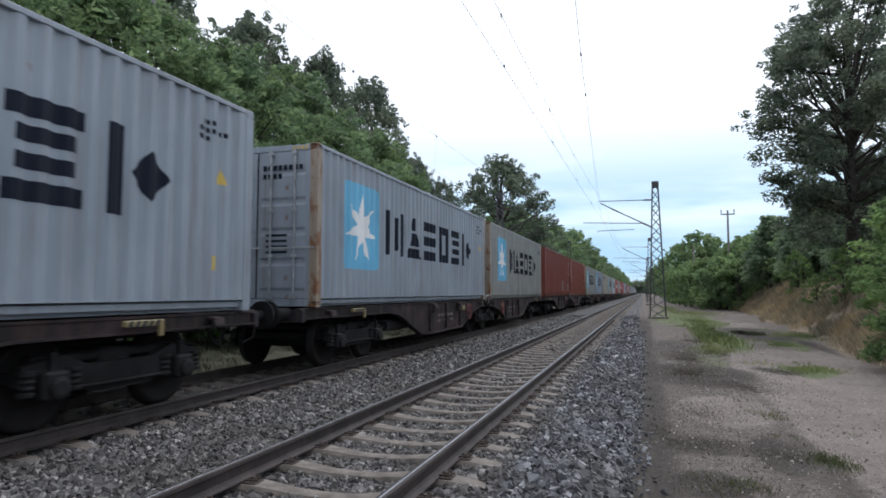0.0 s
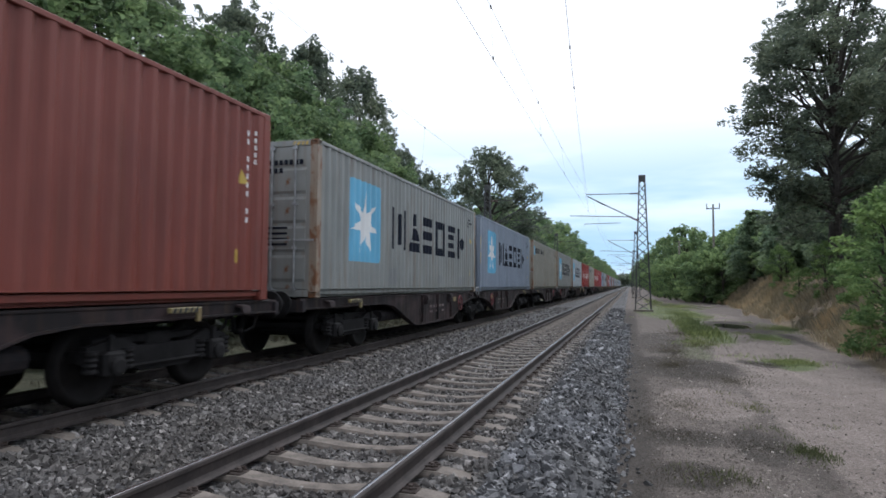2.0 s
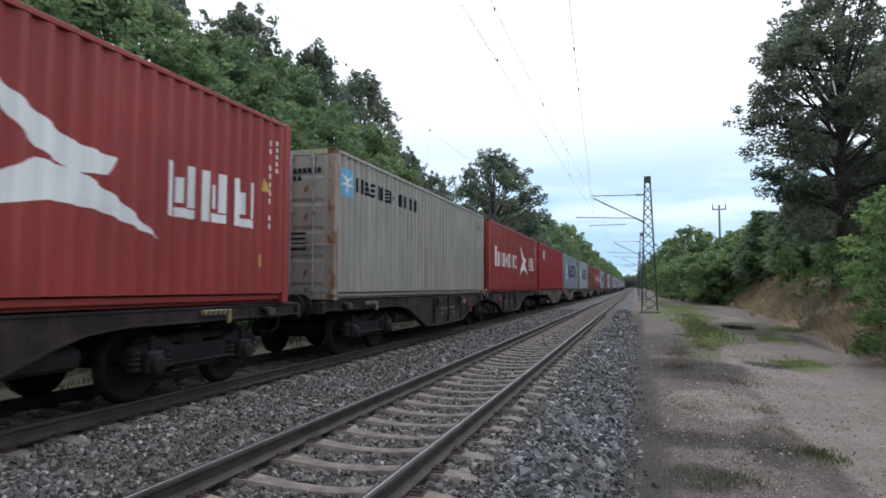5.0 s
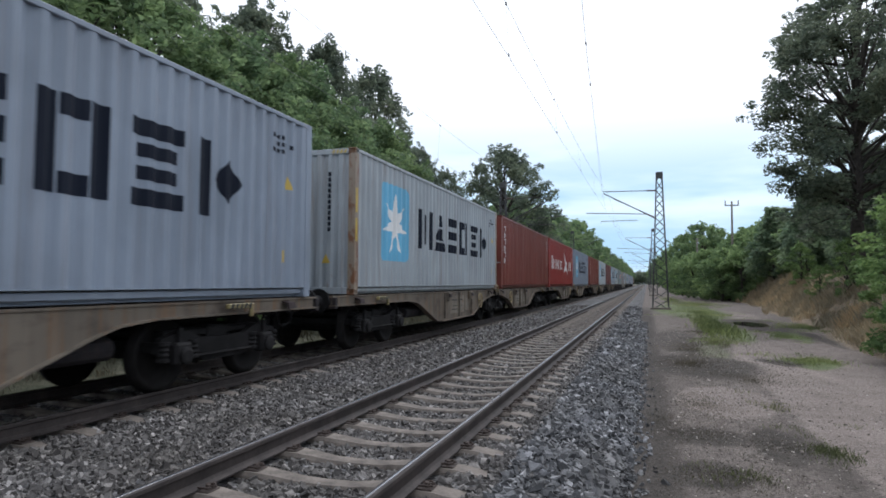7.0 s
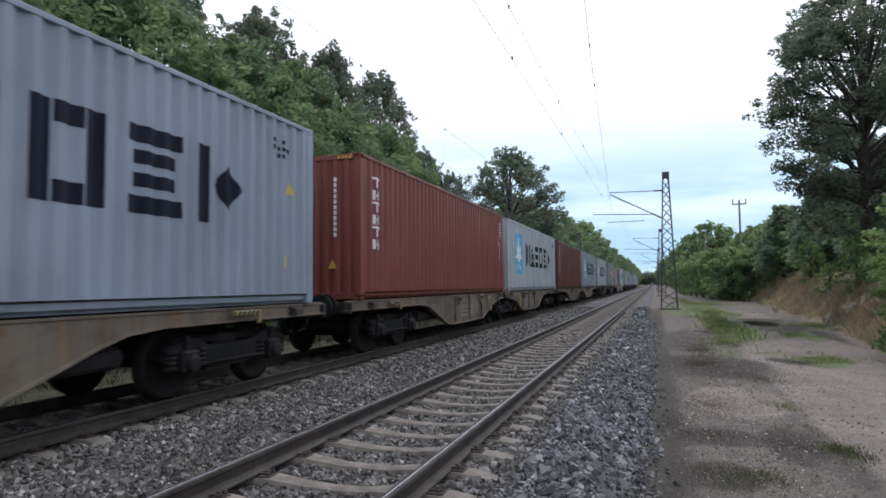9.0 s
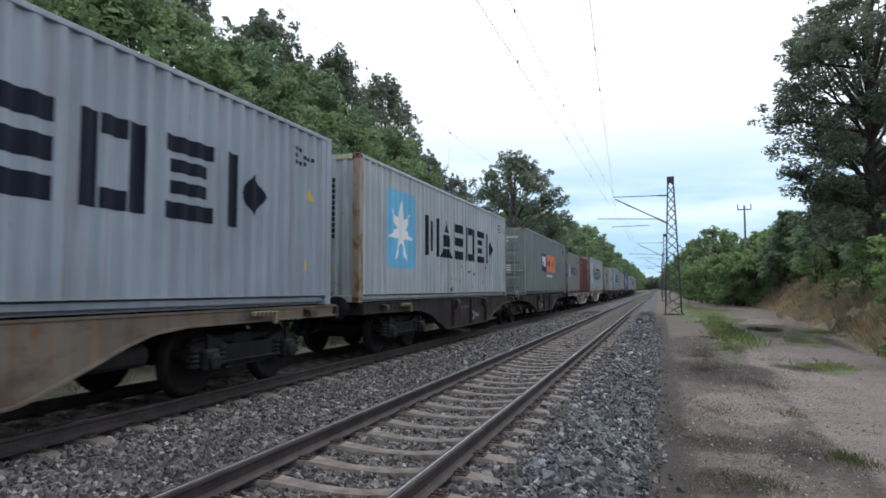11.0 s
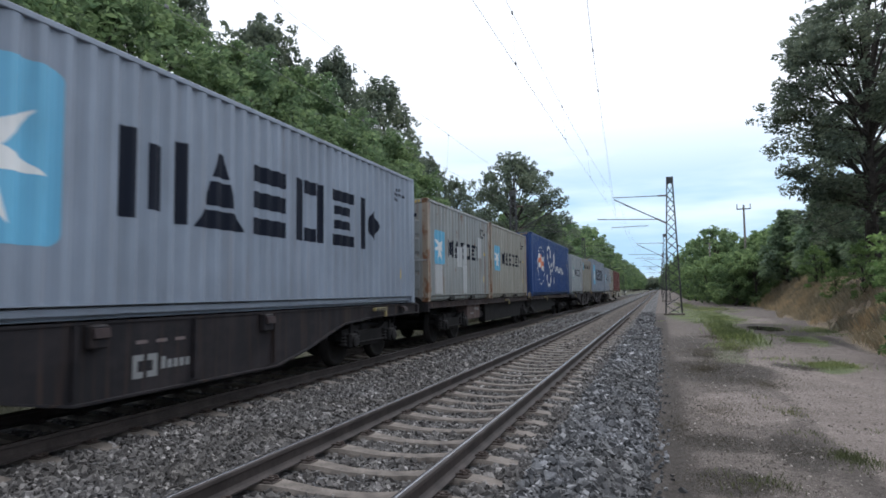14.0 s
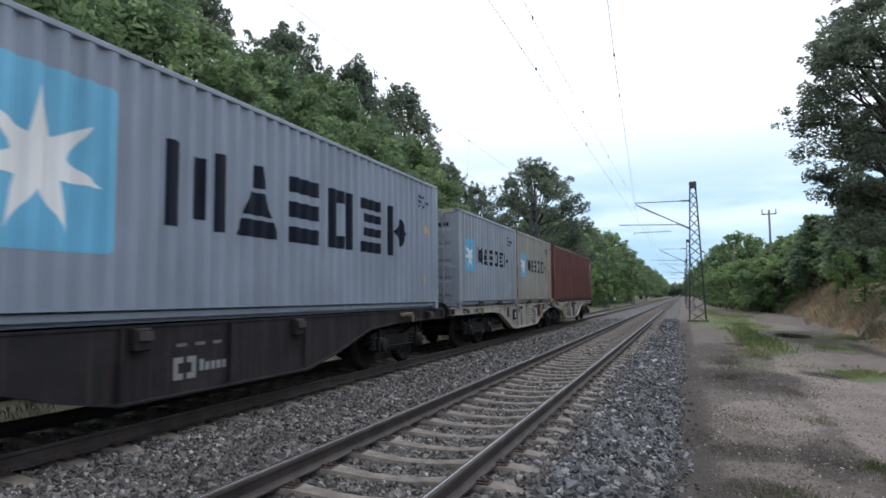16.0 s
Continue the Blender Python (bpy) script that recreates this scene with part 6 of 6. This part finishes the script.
woods()


def far_woods():
    """The wood that closes the line's vista."""
    g = random.Random(5)
    c, r = [], []
    for k in range(700):
        x = g.uniform(-330, 330) if k < 380 else g.uniform(-75, 60)
        c.append((x, 760 + g.uniform(-25, 25) + abs(x) * 0.1, g.random() ** 0.7 * (13 + 4 * noise.noise((x * 0.02, 0, 0)))))
        r.append(g.uniform(3, 6))
    ob = new("far_woods", cloud_mesh("far_woods", leaf_cloud(c, r, 30000, 1.4, 9), LEAF_DARK))
    tagged(ob, "distant wood closing the view along the line", "woods", kind="stuff")


far_woods()

# ---- grass, weeds, puddle ----


def tufts(name, label, spots, mat, seed, height=0.3, blades=16, spread=0.12):
    """Tufts of narrow bent blades in one mesh."""
    g = np.random.default_rng(seed)
    n = len(spots) * blades
    base = np.repeat(np.asarray(spots), blades, 0)
    base[:, :2] += g.normal(0, spread, (n, 2))
    h = height * g.uniform(0.45, 1.25, n)
    a = g.uniform(0, 6.28, n)
    out = np.stack([np.cos(a), np.sin(a), 0 * a], 1)
    side = np.stack([-np.sin(a), np.cos(a), 0 * a], 1) * (0.0025 + 0.008 * h)[:, None]
    mid = base + out * (0.18 * h)[:, None] + np.array([0, 0, 1]) * (0.62 * h)[:, None]
    tip = base + out * (0.5 * h)[:, None] + np.array([0, 0, 1]) * h[:, None]
    v = np.stack([base - side, base + side, mid + side * 0.7, tip, mid - side * 0.7], 1)
    me = bpy.data.meshes.new(name)
    me.vertices.add(n * 5)
    me.vertices.foreach_set("co", v.astype(np.float32).ravel())
    me.loops.add(n * 5)
    me.loops.foreach_set("vertex_index", np.arange(n * 5, dtype=np.int32))
    me.polygons.add(n)
    me.polygons.foreach_set("loop_start", np.arange(0, n * 5, 5, dtype=np.int32))
    me.update(calc_edges=True)
    me.materials.append(mat)
    return tagged(new(name, me), label, "grass", kind="stuff")


def meadow():
    g = random.Random(21)

    def strewn(cx, cy, rx, ry, n):
        out = []
        for _ in range(n):
            a, r = g.uniform(0, 6.28), abs(g.gauss(0, 0.55))
            x, y = cx + rx * r * math.cos(a), cy + ry * r * math.sin(a)
            out.append((x, y, ground_z(x, y) - 0.01))
        return out

    green = strewn(3.75, 17.1, 0.42, 0.7, 26) + strewn(3.6, 16.8, 0.9, 1.4, 16) + strewn(4.5, 25, 0.6, 2.4, 36) + strewn(6.3, 30, 1.0, 4, 110) + strewn(3.2, 42, 1.7, 9, 200) + strewn(2.0, 21, 0.5, 2.5, 26)
    tall = strewn(2.5, 26, 0.55, 4.0, 75) + strewn(2.5, 31, 0.6, 4, 20)
    tufts("tall_grass", "thin knee-high grass beside the dirt track", tall, BLADE, 36, 0.24, 22, 0.26)
    green += strewn(6.6, 20, 0.6, 3, 110) + strewn(4, 60, 2.5, 12, 300) + strewn(2.5, 70, 1.2, 25, 200)
    tufts("grass", "patchy green grass growing through the dirt", green, BLADE, 31, 0.085, 34, 0.19)
    tufts("sparse_grass", "sparse low grass on the dirt track", strewn(1.9, 8.0, 0.16, 1.2, 22) + strewn(1.75, 10.4, 0.5, 1.6, 10) + strewn(0.9, 6.8, 0.7, 1.0, 9) + strewn(1.9, 20, 0.5, 2.0, 40), WEED, 35, 0.06, 26, 0.10)
    moss = strewn(1.0, 15.2, 1.0, 1.8, 200) + strewn(0.6, 8.4, 0.5, 0.5, 40) + strewn(0.57, 6.75, 0.4, 0.5, 34) + strewn(1.42, 8.1, 0.25, 0.9, 40) + strewn(3.0, 16.4, 0.4, 0.5, 30) + strewn(0.2, 9, 0.25, 5, 90) + strewn(4.4, 31, 0.9, 3.5, 120)
    tufts("dark_moss", "low dark moss and dead stalks on the earth", moss, MOSS, 37, 0.022, 40, 0.17)
    dry = strewn(7.2, 26, 0.7, 6, 150) + strewn(8.3, 38, 1.1, 9, 460) + strewn(6.3, 20.5, 0.6, 3, 160) + strewn(9.6, 52, 1.2, 9, 420) + strewn(9.2, 45, 0.9, 5, 260) + strewn(10.4, 60, 1.4, 8, 420) + strewn(9.8, 66, 1.2, 9, 300) + strewn(6.2, 14.5, 0.5, 2.5, 90)
    tufts("dry_grass", "dry straw-coloured grass on the sandy bank", dry, STRAW, 32, 0.42)
    weeds = strewn(0.8, 10.5, 0.5, 4, 70) + strewn(1.0, 18, 0.6, 6, 130) + strewn(1.9, 13.4, 0.5, 0.9, 40) + strewn(1.0, 6.5, 0.5, 1.8, 22) + strewn(1.7, 24, 0.7, 8, 120)
    tufts("withered_weeds", "low withered weeds on the trodden earth", weeds, WITHERED, 33, 0.03, 40, 0.2)
    left = []
    for _ in range(900):
        x, y = g.uniform(-12.5, -9.7), g.uniform(2, 60)
        left.append((x, y, ground_z(x, y)))
    tufts("verge_grass", "pale dry verge grass beyond the far track", left, WITHERED, 34, 0.15)
    n = 26
    s = Shape().prism([(4.6 + (0.8 + 0.12 * math.sin(3 * a)) * math.cos(a), 33.0 + 2.4 * math.sin(a) * (1 + 0.15 * math.cos(2 * a))) for a in (2 * math.pi * k / n for k in range(n))], -0.7, -0.515, "z")
    ob = new("puddle", s.mesh("puddle"))
    ob.data.materials.append(WATER)
    tagged(ob, "shallow rain puddle in the dirt track", "puddle", kind="structure")


meadow()


def marker_post(x, y, h):
    p = thing("marker_post", "small white-painted trackside marker post", "marker post", pose(x, y, ground_z(x, y)), group="marker posts")
    part("post", Shape().box(-0.05, 0.05, -0.05, 0.05, -0.3, h, 0.01), POLE_WOOD, p)
    part("board", Shape().box(-0.17, 0.17, -0.07, -0.05, h - 0.42, h, 0.01), MARK["white"], p, "white board")


for y, h in ((101, 1.5), (200, 1.2)):
    marker_post(-9.9, y, h)

# ---- what moves: the whole train, at one speed along the far track ----


def motions():
    for ob, y, z in ROLLING:
        walk(ob, [(0, pose(FAR_X, y, z)), (8, pose(FAR_X, y - 8 * SPEED, z)), (16, pose(FAR_X, y - 16 * SPEED, z))])


motions()
